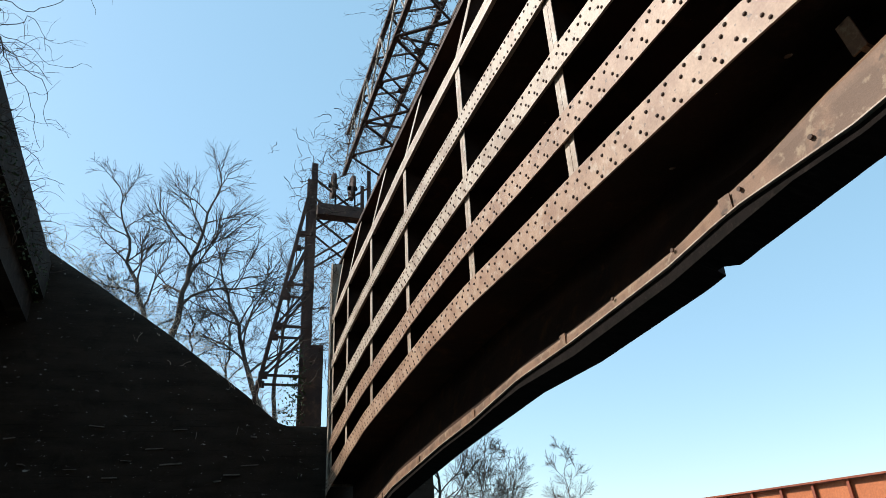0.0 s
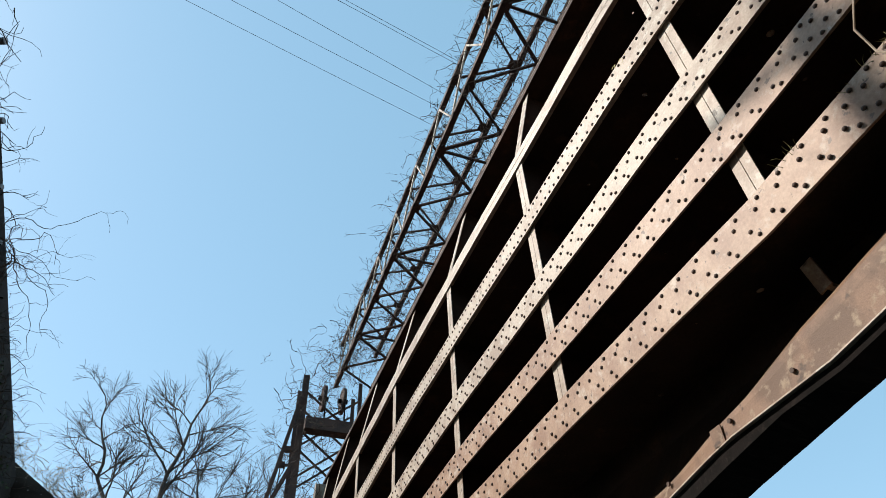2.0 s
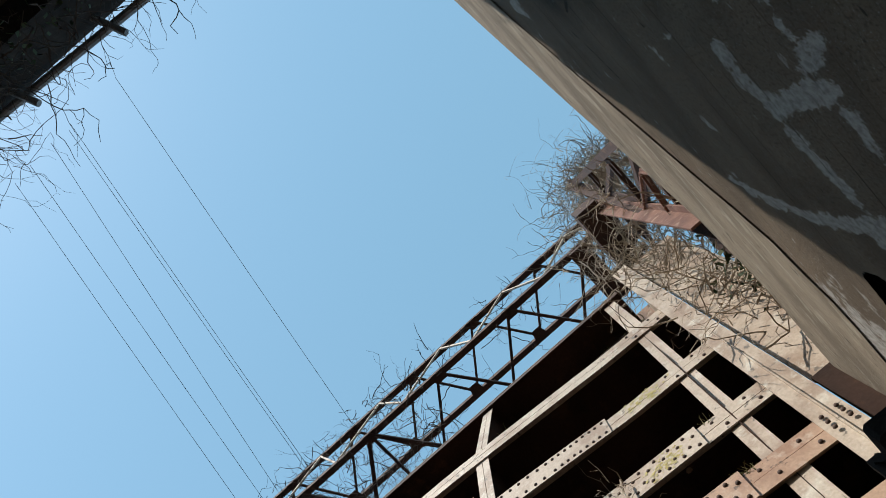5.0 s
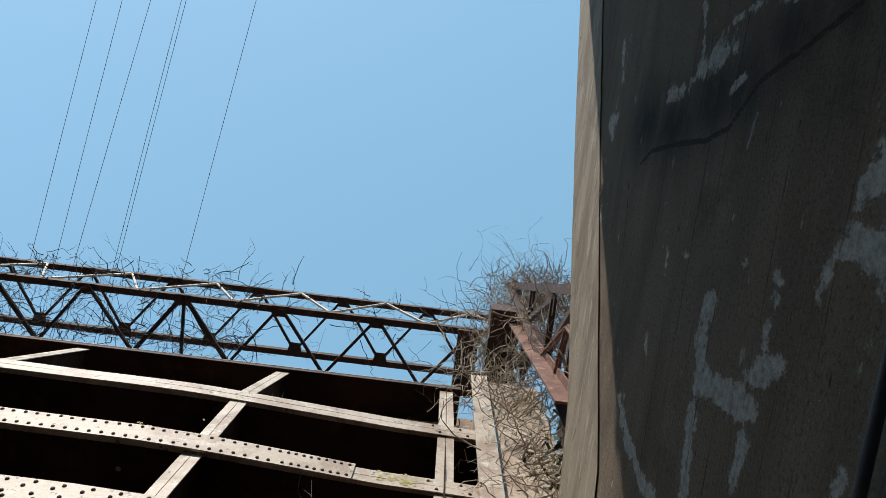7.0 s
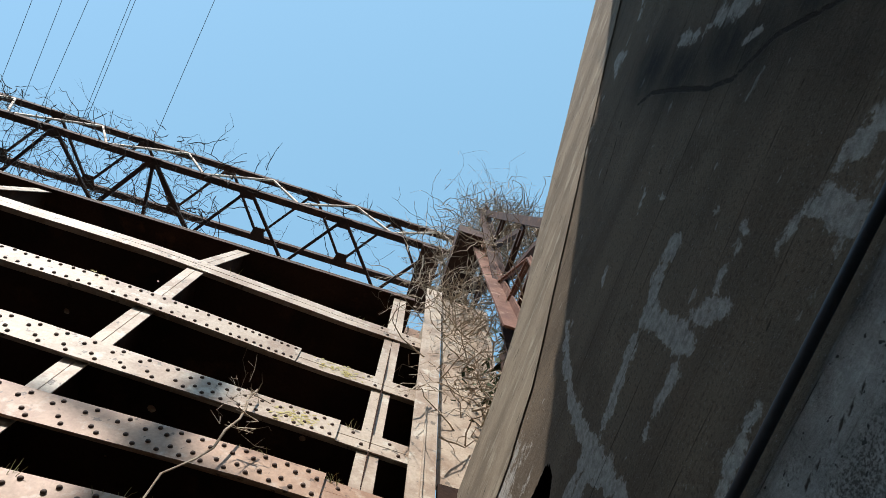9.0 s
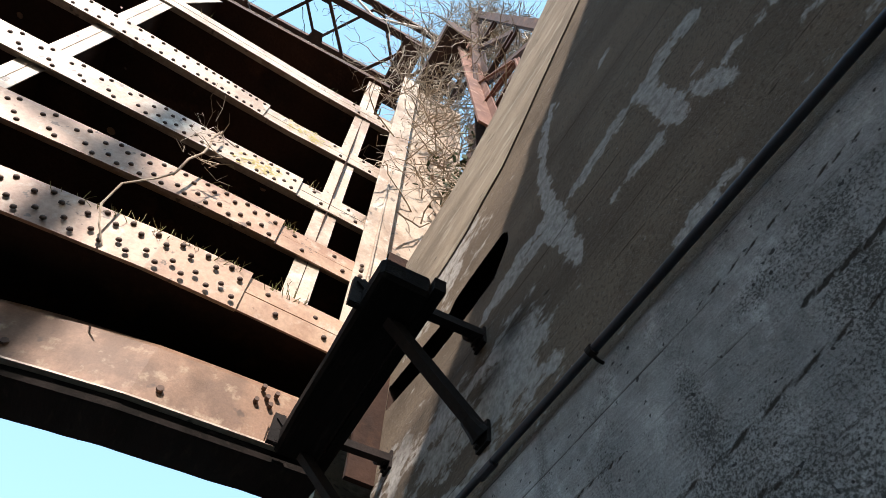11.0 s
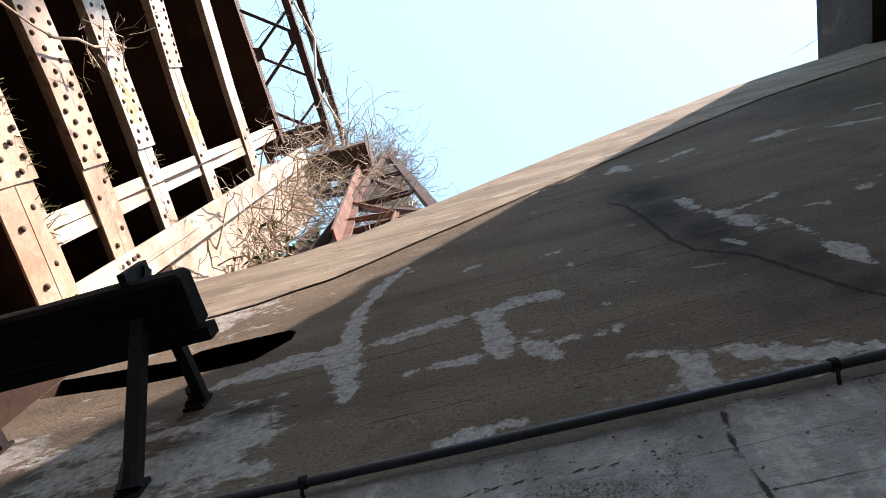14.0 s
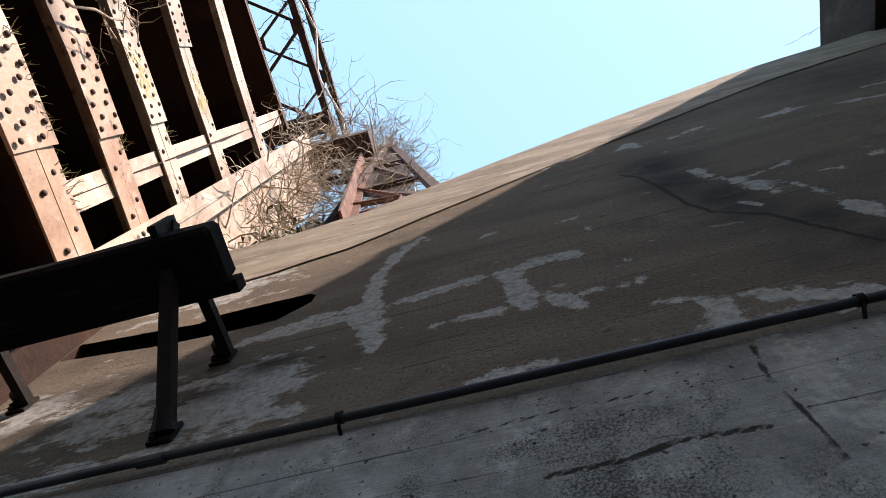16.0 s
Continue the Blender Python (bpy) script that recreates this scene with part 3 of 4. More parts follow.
# coping course along the sloping top, coloured paler for the sun on it
pts = [(x, interp(x, NEAR_TOP)) for x in [-6 + i * 0.25 for i in range(41)]]
for i in range(0, 40, 8):
    bm = bmesh.new()
    seg = pts[i:i + 9]
    rows = []
    for x, z in seg:
        d = 0.010 + 0.003 * noise.noise((x * 2, 0, 4))
        rows.append([bm.verts.new(p) for p in ((x, d, z - 1.12 + 0.03 * noise.noise((x * 3, 1, 1))), (x, d, z - 0.02), (x, -0.5, z + 0.09), (x, -0.5, z - 1.1))])
    for a, b in zip(rows, rows[1:]):
        for k in range(3):
            bm.faces.new((a[k], a[k + 1], b[k + 1], b[k]))
    bmesh.ops.recalc_face_normals(bm, faces=bm.faces)
    part("coping", bm, M_SUNLIT_CONCRETE, wall_near, "weathered concrete coping course, coloured paler for the sun on it")

# ---------- pipe with clips ----------
pipe = thing("conduit_pipe", "dark metal conduit pipe clipped along the wall", "pipe")
bm = bmesh.new()
tube(bm, [(-9 + i * 0.25, 0.045 + 0.003 * math.sin(i * 0.7), 3.735 + 0.008 * math.sin(i * 0.45)) for i in range(61)], 0.0165, 12)
part("tube", bm, M_PIPE, pipe, smooth=True)
for x in (2.28, -1.75, -3.2):
    bm = bmesh.new()
    tube(bm, [(x - 0.05, 0.045, 3.735), (x + 0.05, 0.045, 3.735)], 0.021, 12)
    part("coupling", bm, M_PIPE, pipe)
for x in (1.60, -0.08, -1.1, 3.2):
    bm = bmesh.new()
    tube(bm, [(x - 0.012, 0.045, 3.735), (x + 0.012, 0.045, 3.735)], 0.022, 12)
    tube(bm, [(x, 0.045, 3.716), (x + 0.005, 0.025, 3.706), (x + 0.005, -0.01, 3.704)], 0.007, 6)
    part("clip", bm, M_IRON, pipe)

# ---------- bracketed timber fender on the near wall ----------
fender = thing("timber_bracket", "heavy black timber carried on iron struts from the wall", "bracket")
bm = bmesh.new()
bar(bm, (2.12, 0.54, 4.51), (3.48, 0.54, 4.51), 0.25, 0.14)
bmesh.ops.bevel(bm, geom=bm.edges[:], offset=0.02, segments=1, affect='EDGES')
bmesh.ops.subdivide_edges(bm, edges=bm.edges[:], cuts=3, use_grid_fill=True)
for v in bm.verts:
    v.co += Vector((0, noise.noise(v.co * 5), noise.noise(v.co * 5 + Vector((3, 1, 7))))) * 0.012
part("beam", bm, M_TIMBER, fender)
bm = bmesh.new()
bar(bm, (2.10, 0.375, 4.52), (3.50, 0.375, 4.51), 0.06, 0.09)
part("back_plank", bm, M_TIMBER, fender)
for x in (2.36, 3.42):
    bm = bmesh.new()
    bar(bm, (x, 0.02, 4.0), (x, 0.69, 4.63), 0.06, 0.05)
    bar(bm, (x, 0.69, 4.46), (x, 0.69, 4.655), 0.065, 0.035)
    part("lower_strut", bm, M_IRON, fender)
    bm = bmesh.new()
    bar(bm, (x - 0.03, 0.02, 4.62), (x - 0.03, 0.46, 4.60), 0.05, 0.05)
    part("upper_strut", bm, M_IRON, fender)
    for z in (3.98, 4.62):
        bm = bmesh.new()
        quad_box(bm, x - 0.05, x + 0.05, 0.0, 0.018, z - 0.06, z + 0.06)
        tube(bm, [(x, 0.018, z), (x, 0.045, z + 0.02), (x, 0.09, z + (0.06 if z < 4.2 else 0.0))], [0.055, 0.042, 0.034], 10)
        for o in (-0.04, 0.04):
            tube(bm, [(x + 0.03, 0.018, z + o), (x + 0.03, 0.034, z + o)], 0.012, 6)
        part("foot_plate", bm, M_IRON, fender)
    for z in (4.47, 4.55):
        bm = bmesh.new()
        tube(bm, [(x, 0.66, z), (x, 0.685, z)], 0.02, 6)
        part("bolt", bm, M_IRON, fender)

# bent iron hoop low on the wall beyond the fender
hoop = thing("iron_hoop", "bent black iron rod fixed to the wall", "rod")
bm = bmesh.new()
tube(bm, [(5.18, -0.02, 4.62), (5.6, 0.35, 4.85), (5.95, 0.66, 5.06), (6.0, 0.69, 4.98), (6.0, 0.47, 4.76), (6.0, 0.2, 4.4)], 0.022, 8)
part("rod", bm, M_IRON, hoop)

# ---------- the gate ----------
Y0, Y1 = 0.32, 23.68
SKIN, TOPX = 4.50, 3.88
TOPZ, BOTZ = 12.27, 4.70
gate = thing("lift_gate", "rusted riveted steel lift gate hung between two abutments", "gate")
FACE = [(0.32, 3.62), (1.17, 3.585), (4.2, 3.48), (12.0, 3.40)]
APRON = [(0.3, 3.62), (1.5, 3.63), (2.2, 3.76), (3.8, 3.84), (5.25, 3.93), (6.2, 4.05), (8.3, 4.13), (22.0, 4.25), (24.0, 4.15)]
LOWER = [(0.3, 4.58), (1.5, 4.55), (2.2, 4.59), (3.8, 4.44), (5.0, 4.47), (6.2, 4.41), (8.3, 4.31), (12.0, 4.17), (24.0, 4.2)]
HEIGHT = [(0.3, 0.54), (2.0, 0.54), (3.9, 0.46), (4.9, 0.26), (6.0, 0.20), (9.0, 0.20), (13.0, 0.25), (24.0, 0.30)]
FOOT = [(0.3, 4.56), (1.5, 4.52), (2.2, 4.55), (3.8, 4.36), (5.25, 4.24), (8.4, 4.07), (12.0, 4.05), (24.0, 3.95)]
def face_x(y):
    return interp(min(y, 24 - y), FACE)
def apron_x(y):
    return interp(y, APRON)
GIRDERS = [  # z, cover width, angle width, cover end, rivet lines
    (10.12, 0.0, 0.27, 0.0, ()),
    (8.70, 0.34, 0.27, 1.84, (-0.115, 0.115)),
    (7.42, 0.36, 0.31, 1.17, (-0.125, -0.06, 0.06, 0.125)),
    (6.45, 0.38, 0.33, 1.15, (-0.135, -0.065, 0.065, 0.135)),
    (5.56, 0.40, 0.36, 1.18, (-0.145, -0.07, 0.07, 0.145)),
]
def rivet_mesh():
    bm = bmesh.new()
    rings = []
    for r, h in ((0.021, 0.0), (0.0185, 0.009), (0.011, 0.016)):
        rings.append([bm.verts.new((-h, r * math.cos(k * math.pi / 4), r * math.sin(k * math.pi / 4))) for k in range(8)])
    for a, b in zip(rings, rings[1:]):
        for k in range(8):
            bm.faces.new((a[k], b[k], b[(k + 1) % 8], a[(k + 1) % 8]))
    bm.faces.new(rings[-1][::-1])
    bmesh.ops.recalc_face_normals(bm, faces=bm.faces)
    me = bpy.data.meshes.new("rivet")
    bm.to_mesh(me)
    bm.free()
    me.materials.append(M_RIVET)
    for p in me.polygons:
        p.use_smooth = True
    return me
RIVET = rivet_mesh()
RV = [tuple(v.co) for v in RIVET.vertices]
RF = [tuple(p.vertices) for p in RIVET.polygons]
def rivet_row(parent, spots, near):
    """Single rivets within reach of the camera's stretch, the others joined."""
    verts, faces = [], []
    for x, y, z in spots:
        if y < near:
            ob = new("rivet", RIVET)
            ob.parent = parent
            ob.location = (x, y, z)
        else:
            o = len(verts)
            verts += [(x + a, y + b, z + c) for a, b, c in RV]
            faces += [tuple(o + i for i in f) for f in RF]
    if verts:
        me = bpy.data.meshes.new("rivets")
        me.from_pydata(verts, [], faces)
        me.materials.append(M_RIVET)
        for p in me.polygons:
            p.use_smooth = True
        ob = new("rivets", me)
        ob.parent = parent
        tagged(ob, kind="stuff")

def ribbon(bm, x_of, ya, yb, za, zb, depth, step=0.6, wave=0.0):
    """A plate that follows the gate's face from ya to yb."""
    n = max(1, int(round((yb - ya) / step)))
    ys = sorted({ya + (yb - ya) * i / n for i in range(n + 1)} | {k for k in (4.2, 19.8) if ya < k < yb})
    rings = []
    for y in ys:
        x = x_of(y) + wave * noise.noise((y * 0.9, za * 2, 0.3))
        dz = wave * 0.8 * noise.noise((y * 0.7, za * 3, 7.3))
        rings.append([bm.verts.new(p) for p in ((x, y, za + dz), (x, y, zb + dz), (x + depth, y, zb + dz), (x + depth, y, za + dz))])
    for a, b in zip(rings, rings[1:]):
        for k in range(4):
            bm.faces.new((a[k], a[(k + 1) % 4], b[(k + 1) % 4], b[k]))
    bm.faces.new(rings[0][::-1])
    bm.faces.new(rings[-1])

HOLES = [[(4.0, 3.9, .016), (7.4, 3.95, .018)], [(4.38, 3.90, .036), (5.87, 3.95, .030), (3.3, 3.9, .016), (9.0, 3.9, .02)], [(2.85, 3.89, .042), (1.46, 3.75, .034), (4.37, 3.91, .022), (7.9, 3.9, .02)],
         [(2.8, 3.75, .022), (4.9, 3.8, .018), (8.4, 3.8, .024)], [(4.32, 4.11, .040), (6.07, 4.25, .044), (4.9, 3.85, .016), (7.6, 3.9, .018)]]
def web_plate(bm, z, holes):
    """A level plate from the flange to the skin, pierced by small round holes."""
    marks = [0.0] + sorted(v for h in holes for v in (h[0] - h[2] * 1.5, h[0] + h[2] * 1.5))
    ys = sorted({Y0 + (Y1 - Y0) * i / 30 for i in range(31)} | set(marks[1:]))
    for h in holes:
        ys = [y for y in ys if not h[0] - h[2] * 1.49 < y < h[0] + h[2] * 1.49]
    for side, zz in ((0, z - 0.006), (1, z + 0.006)):
        cols = [(bm.verts.new((face_x(y) + 0.012, y, zz)), bm.verts.new((SKIN, y, zz))) for y in ys]
        for (a, b), (c, d), y0, y1 in zip(cols, cols[1:], ys, ys[1:]):
            hole = [h for h in holes if y0 < h[0] < y1 and y1 - y0 < h[2] * 3.3]
            if not hole:
                bm.faces.new((a, b, d, c))
                continue
            hy, hx, r = hole[0]
            sq = [bm.verts.new((x, y, zz)) for x, y in ((hx - r * 1.5, y0), (hx + r * 1.5, y0), (hx + r * 1.5, y1), (hx - r * 1.5, y1))]
            bm.faces.new((a, sq[0], sq[3], c))
            bm.faces.new((sq[1], b, d, sq[2]))
            ring = [bm.verts.new((hx + r * math.cos(t), hy + r * math.sin(t), zz)) for t in [(-135 + 45 * k) * math.pi / 180 for k in range(8)]]
            for k in range(4):
                bm.faces.new((sq[k], ring[2 * k], ring[2 * k + 1], ring[(2 * k + 2) % 8], sq[(k + 1) % 4]))
    bmesh.ops.recalc_face_normals(bm, faces=bm.faces)

rr = random.Random(4)
for gi, (z, cw, aw, ce, lines) in enumerate(GIRDERS):
    bm = bmesh.new()
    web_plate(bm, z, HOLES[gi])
    girder = part("girder", bm, M_RUST_SHADE, gate, "horizontal plate girder with a riveted flange")
    for lo, hi in ((-aw / 2, -0.004), (0.004, aw / 2)):
        bm = bmesh.new()
        ribbon(bm, face_x, Y0, Y1, z + lo, z + hi, 0.014, wave=0.012)
        s = 0.006 if lo > 0 else -0.018
        ribbon(bm, lambda y: face_x(y) + 0.014, Y0, Y1, z + s, z + s + 0.012, 0.11)
        bmesh.ops.recalc_face_normals(bm, faces=bm.faces)
        part("flange_angle", bm, M_FLANGE if gi < 3 else M_FLANGE2, girder)
    spots = []
    if cw:
        bm = bmesh.new()
        ribbon(bm, lambda y: face_x(y) - 0.026, ce, 24 - ce, z - cw / 2, z + cw / 2, 0.025, wave=0.012)
        bmesh.ops.recalc_face_normals(bm, faces=bm.faces)
        part("cover_plate", bm, M_FLANGE if gi < 3 else M_FLANGE2, girder, "pink-brown riveted cover plate")
        y, k = ce + 0.06, 0
        while y < 24 - ce - 0.05:
            dense = y < 2.6 or y > 21.4
            for li, off in enumerate(lines):
                if dense:
                    on = (k + li) % 2 == 0 or len(lines) == 2
                elif len(lines) == 2:
                    on = k % 2 == li
                else:
                    on = k % 4 == (0, 1, 3, 2)[li]
                if on:
                    x = face_x(y) - 0.026 + 0.012 * noise.noise((y * 0.9, (z - cw / 2) * 2, 0.3))
                    dz = 0.0096 * noise.noise((y * 0.7, (z - cw / 2) * 3, 7.3))
                    spots.append((x, y + rr.gauss(0, 0.004), z + off + dz + rr.gauss(0, 0.004)))
            y += 0.085 if dense else 0.064
            k += 1
    for yy in (0.62, 0.98, 23.02, 23.38):
        for off in (-0.08, 0.08):
            spots.append((face_x(yy), yy + off * 0.6, z + off))
    rivet_row(girder, spots, 3.6)

# lichen on the flanges
bm = bmesh.new()
for y, z, s in ((1.5, 7.42, 0.16), (1.62, 7.38, 0.14), (1.45, 8.72, 0.14), (1.25, 8.70, 0.10), (4.2, 8.80, 0.08)):
    for _ in range(70):
        yy, zz = y + rr.gauss(0, s * 0.7), z + rr.gauss(0, 0.06)
        r = rr.uniform(0.003, 0.013)
        c = [bm.verts.new((face_x(yy) - 0.030 if z < 8 or y > 2 else face_x(yy) - 0.006, yy + r * 1.6 * math.cos(a * math.pi / 3.5) * rr.uniform(.6, 1.2), zz + r * math.sin(a * math.pi / 3.5))) for a in range(7)]
        bm.faces.new(c)
tagged(part("lichen", bm, M_LICHEN, gate, "yellow lichen crusts on the flanges"), kind="stuff")

# vertical diaphragms between the girders, with their flange strips
DIA = [0.85, 3.52, 6.78, 9.90, 13.40, 16.83, 20.17, 23.15]
zs = [g[0] for g in GIRDERS]
for y in DIA:
    bm = bmesh.new()
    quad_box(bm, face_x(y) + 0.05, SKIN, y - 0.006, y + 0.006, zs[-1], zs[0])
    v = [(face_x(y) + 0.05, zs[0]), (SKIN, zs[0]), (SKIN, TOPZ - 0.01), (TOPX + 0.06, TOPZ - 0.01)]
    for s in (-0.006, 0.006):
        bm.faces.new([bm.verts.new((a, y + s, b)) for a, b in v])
    dia = part("diaphragm", bm, M_RUST_SHADE, gate, "upright stiffening plate")
    for a, b in list(zip(zs, zs[1:])):
        for s in (-1, 1):
            bm = bmesh.new()
            quad_box(bm, face_x(y) + 0.03, face_x(y) + 0.042, y + (0.004 if s > 0 else -0.105), y + (0.105 if s > 0 else -0.004), b + 0.12, a - 0.12)
            part("flange_angle", bm, M_FLANGE, dia)
    bm = bmesh.new()
    bar(bm, (face_x(y) + 0.035, y - 0.055, zs[0] + 0.12), (TOPX + 0.05, y - 0.055, TOPZ - 0.05), 0.10, 0.012, (1, 0, 0.2))
    bar(bm, (face_x(y) + 0.035, y + 0.055, zs[0] + 0.12), (TOPX + 0.05, y + 0.055, TOPZ - 0.05), 0.10, 0.012, (1, 0, 0.2))
    part("flange_angle", bm, M_FLANGE, dia)

# skin plate, the top plate and the apron under the lowest girder
bm = bmesh.new()
for z0, z1 in ((5.5, 7.2), (7.208, 9.4), (9.408, TOPZ + 0.3)):
    quad_box(bm, SKIN, SKIN + 0.012, Y0 - 0.1, Y1 + 0.1, z0, z1)
skin = part("skin_plate", bm, M_SKIN, gate, "brown rusted plate")
bm = bmesh.new()
quad_box(bm, TOPX, SKIN - 0.004, Y0 + 0.3, Y1 + 0.1, TOPZ, TOPZ + 0.012)
top = part("top_plate", bm, M_RUST_SHADE, gate, "level plate along the gate's top")
bm = bmesh.new()
quad_box(bm, TOPX - 0.014, TOPX - 0.002, Y0 + 0.3, Y1 + 0.1, TOPZ - 0.05, TOPZ + 0.035)
part("top_edge", bm, M_TRUSS, top)
bm = bmesh.new()
quad_box(bm, TOPX - 0.02, TOPX + 0.06, Y0 + 0.3, Y1 + 0.1, TOPZ + 0.037, TOPZ + 0.045)
part("edge_rail", bm, M_FLANGE, top)
def apron_strip(bm, inset, za, zb, depth):
    ys = [Y0 + (Y1 - Y0) * i / 60 for i in range(61)]
    rings = [[bm.verts.new(p) for p in ((apron_x(y) - inset, y, za + interp(y, LOWER)), (apron_x(y) - inset, y, zb if zb > 5 else zb + interp(y, LOWER)), (apron_x(y) - inset + depth, y, zb if zb > 5 else zb + interp(y, LOWER)), (apron_x(y) - inset + depth, y, za + interp(y, LOWER)))] for y in ys]
    for a, b in zip(rings, rings[1:]):
        for k in range(4):
            bm.faces.new((a[k], a[(k + 1) % 4], b[(k + 1) % 4], b[k]))
    bm.faces.new(rings[0][::-1])
    bm.faces.new(rings[-1])
    bmesh.ops.recalc_face_normals(bm, faces=bm.faces)
bm = bmesh.new()
rings = []
for i in range(121):
    y = Y0 + (Y1 - Y0) * i / 120
    ax, lz = apron_x(y), interp(y, LOWER)
    wv = 0.02 * noise.noise((y * 1.1, 4, 4))
    hg = interp(y, HEIGHT)
    prof = [(ax, lz), (ax + 0.01 + wv, lz + 0.33 * hg), (ax + 0.015 + wv, lz + 0.66 * hg), (ax + 0.03 + wv, lz + 0.88 * hg), (ax + 0.07 + wv, lz + hg)]
    rings.append([bm.verts.new((px, y, pz)) for px, pz in prof] + [bm.verts.new((px + 0.014, y, pz)) for px, pz in prof[::-1]])
for a, b in zip(rings, rings[1:]):
    for k in range(10):
        bm.faces.new((a[k], a[(k + 1) % 10], b[(k + 1) % 10], b[k]))
bm.faces.new(rings[0][::-1])
bm.faces.new(rings[-1])
bmesh.ops.recalc_face_normals(bm, faces=bm.faces)
apron = part("apron_plate", bm, M_SKIN, gate, "smooth brown rusted plate along the gate's foot")
# Upper apron in the darkened rust, for the shade under the lowest girder.
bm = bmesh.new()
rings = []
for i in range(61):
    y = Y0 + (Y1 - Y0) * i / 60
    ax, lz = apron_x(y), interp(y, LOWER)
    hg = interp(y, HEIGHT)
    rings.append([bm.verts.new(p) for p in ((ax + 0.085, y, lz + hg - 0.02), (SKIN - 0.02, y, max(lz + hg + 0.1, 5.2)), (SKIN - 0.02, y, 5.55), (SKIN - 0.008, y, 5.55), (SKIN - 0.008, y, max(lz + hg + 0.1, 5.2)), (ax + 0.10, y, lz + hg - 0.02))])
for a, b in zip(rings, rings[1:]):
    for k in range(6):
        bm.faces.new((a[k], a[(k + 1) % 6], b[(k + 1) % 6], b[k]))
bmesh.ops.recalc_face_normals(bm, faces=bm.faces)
part("foot_plate", bm, M_RUST_SHADE, gate, "rusted plate behind the bottom girder, coloured dark for its shade")
for y in (0.78, 5.2, 8.6, 12.0, 15.4, 18.8, 22.0):
    bm = bmesh.new()
    quad_box(bm, apron_x(y) - 0.012, apron_x(y) - 0.002, y - 0.07, y + 0.07, interp(y, LOWER) + 0.04, interp(y, LOWER) + 0.2)
    part("joint_plate", bm, M_SKIN, apron)
bm = bmesh.new()
apron_strip(bm, 0.07, -0.014, -0.002, 0.07)
apron_strip(bm, 0.016, 0.0, 0.03, 0.012)
part("bottom_angle", bm, M_FLANGE, gate)
bm = bmesh.new()
n = 300
ring = []
for i in range(n + 1):
    y = Y0 + (Y1 - Y0) * i / n
    ax = apron_x(y)
    zf, zb_ = interp(y, FOOT), interp(y, LOWER)
    ry = 0.03 * noise.noise((y * 1.3, 2.2, 0)) + 0.025 * noise.noise((y * 5, 8.1, 0))
    w = 0.375 + (-0.16 if 5.65 < y < 5.80 else 0.0) + ry
    zi = min(zb_ - 0.09, zf + 0.06)
    ring.append([bm.verts.new(p) for p in ((ax - 0.03, y, zi), (ax + w, y, zf + ry * 0.5), (ax + w, y, zf + 0.12), (ax - 0.03, y, zb_ - 0.016))])
for a, b in zip(ring, ring[1:]):
    for k in range(4):
        bm.faces.new((a[k], b[k], b[(k + 1) % 4], a[(k + 1) % 4]))
bm.faces.new(ring[0])
bm.faces.new(ring[-1])
bmesh.ops.recalc_face_normals(bm, faces=bm.faces)
part("sealing_timber", bm, M_TIMBER, gate, "black rotten timber along the gate's foot")
# loose clip plate near the foot
bm = bmesh.new()
bar(bm, (3.90, 3.70, 5.28), (3.90, 3.66, 4.98), 0.12, 0.02, (1, 0, 0))
bar(bm, (3.91, 3.64, 5.0), (4.06, 3.62, 4.94), 0.05, 0.04)
part("clip_plate", bm, M_SKIN, gate, "loose bent plate at the gate's foot")
for dy, dz in ((0, 0), (0.09, 0.02), (0.02, -0.1), (0.11, -0.1), (0.05, -0.05)):
    bm = bmesh.new()
    tube(bm, [(3.605, 0.72 + dy, 4.99 + dz), (3.64, 0.72 + dy, 4.99 + dz)], 0.016, 8)
    part("bolt", bm, M_RIVET, apron)
for y in (2.2, 1.35, 4.2, 5.0, 6.1, 7.3):
    bm = bmesh.new()
    tube(bm, [(apron_x(y) - 0.02, y, interp(y, LOWER) + 0.15), (apron_x(y), y, interp(y, LOWER) + 0.15)], 0.022, 8)
    part("bolt", bm, M_RIVET, apron)

# end posts at both abutments
for y, s in ((0.36, 1), (23.64, -1)):
    bm = bmesh.new()
    quad_box(bm, 3.585, 3.60, y - 0.13, y + 0.13, 5.3, 12.2)
    quad_box(bm, 3.60, SKIN, y - 0.008, y + 0.008, 5.5, 12.2)
    post = part("end_post", bm, M_FLANGE, gate, "upright end plate of the gate")
    spots = [(3.585, y + o, z + d) for z in zs for o in (-0.07, 0.07) for d in (-0.09, 0.0, 0.09)]
    rivet_row(post, spots, 12)
    bm = bmesh.new()
    quad_box(bm, 3.70, 3.72, y - s * 0.95, y - s * 0.18, 7.15, 12.25)
    part("guide_plate", bm, M_FLANGE, gate, "pale guide plate at the gate's end")
    bm = bmesh.new()
    quad_box(bm, 3.62, 3.66, y - s * 0.62, y - s * 0.17, 4.6, 7.1)
    part("guide_plate", bm, M_RUST_SHADE, gate)

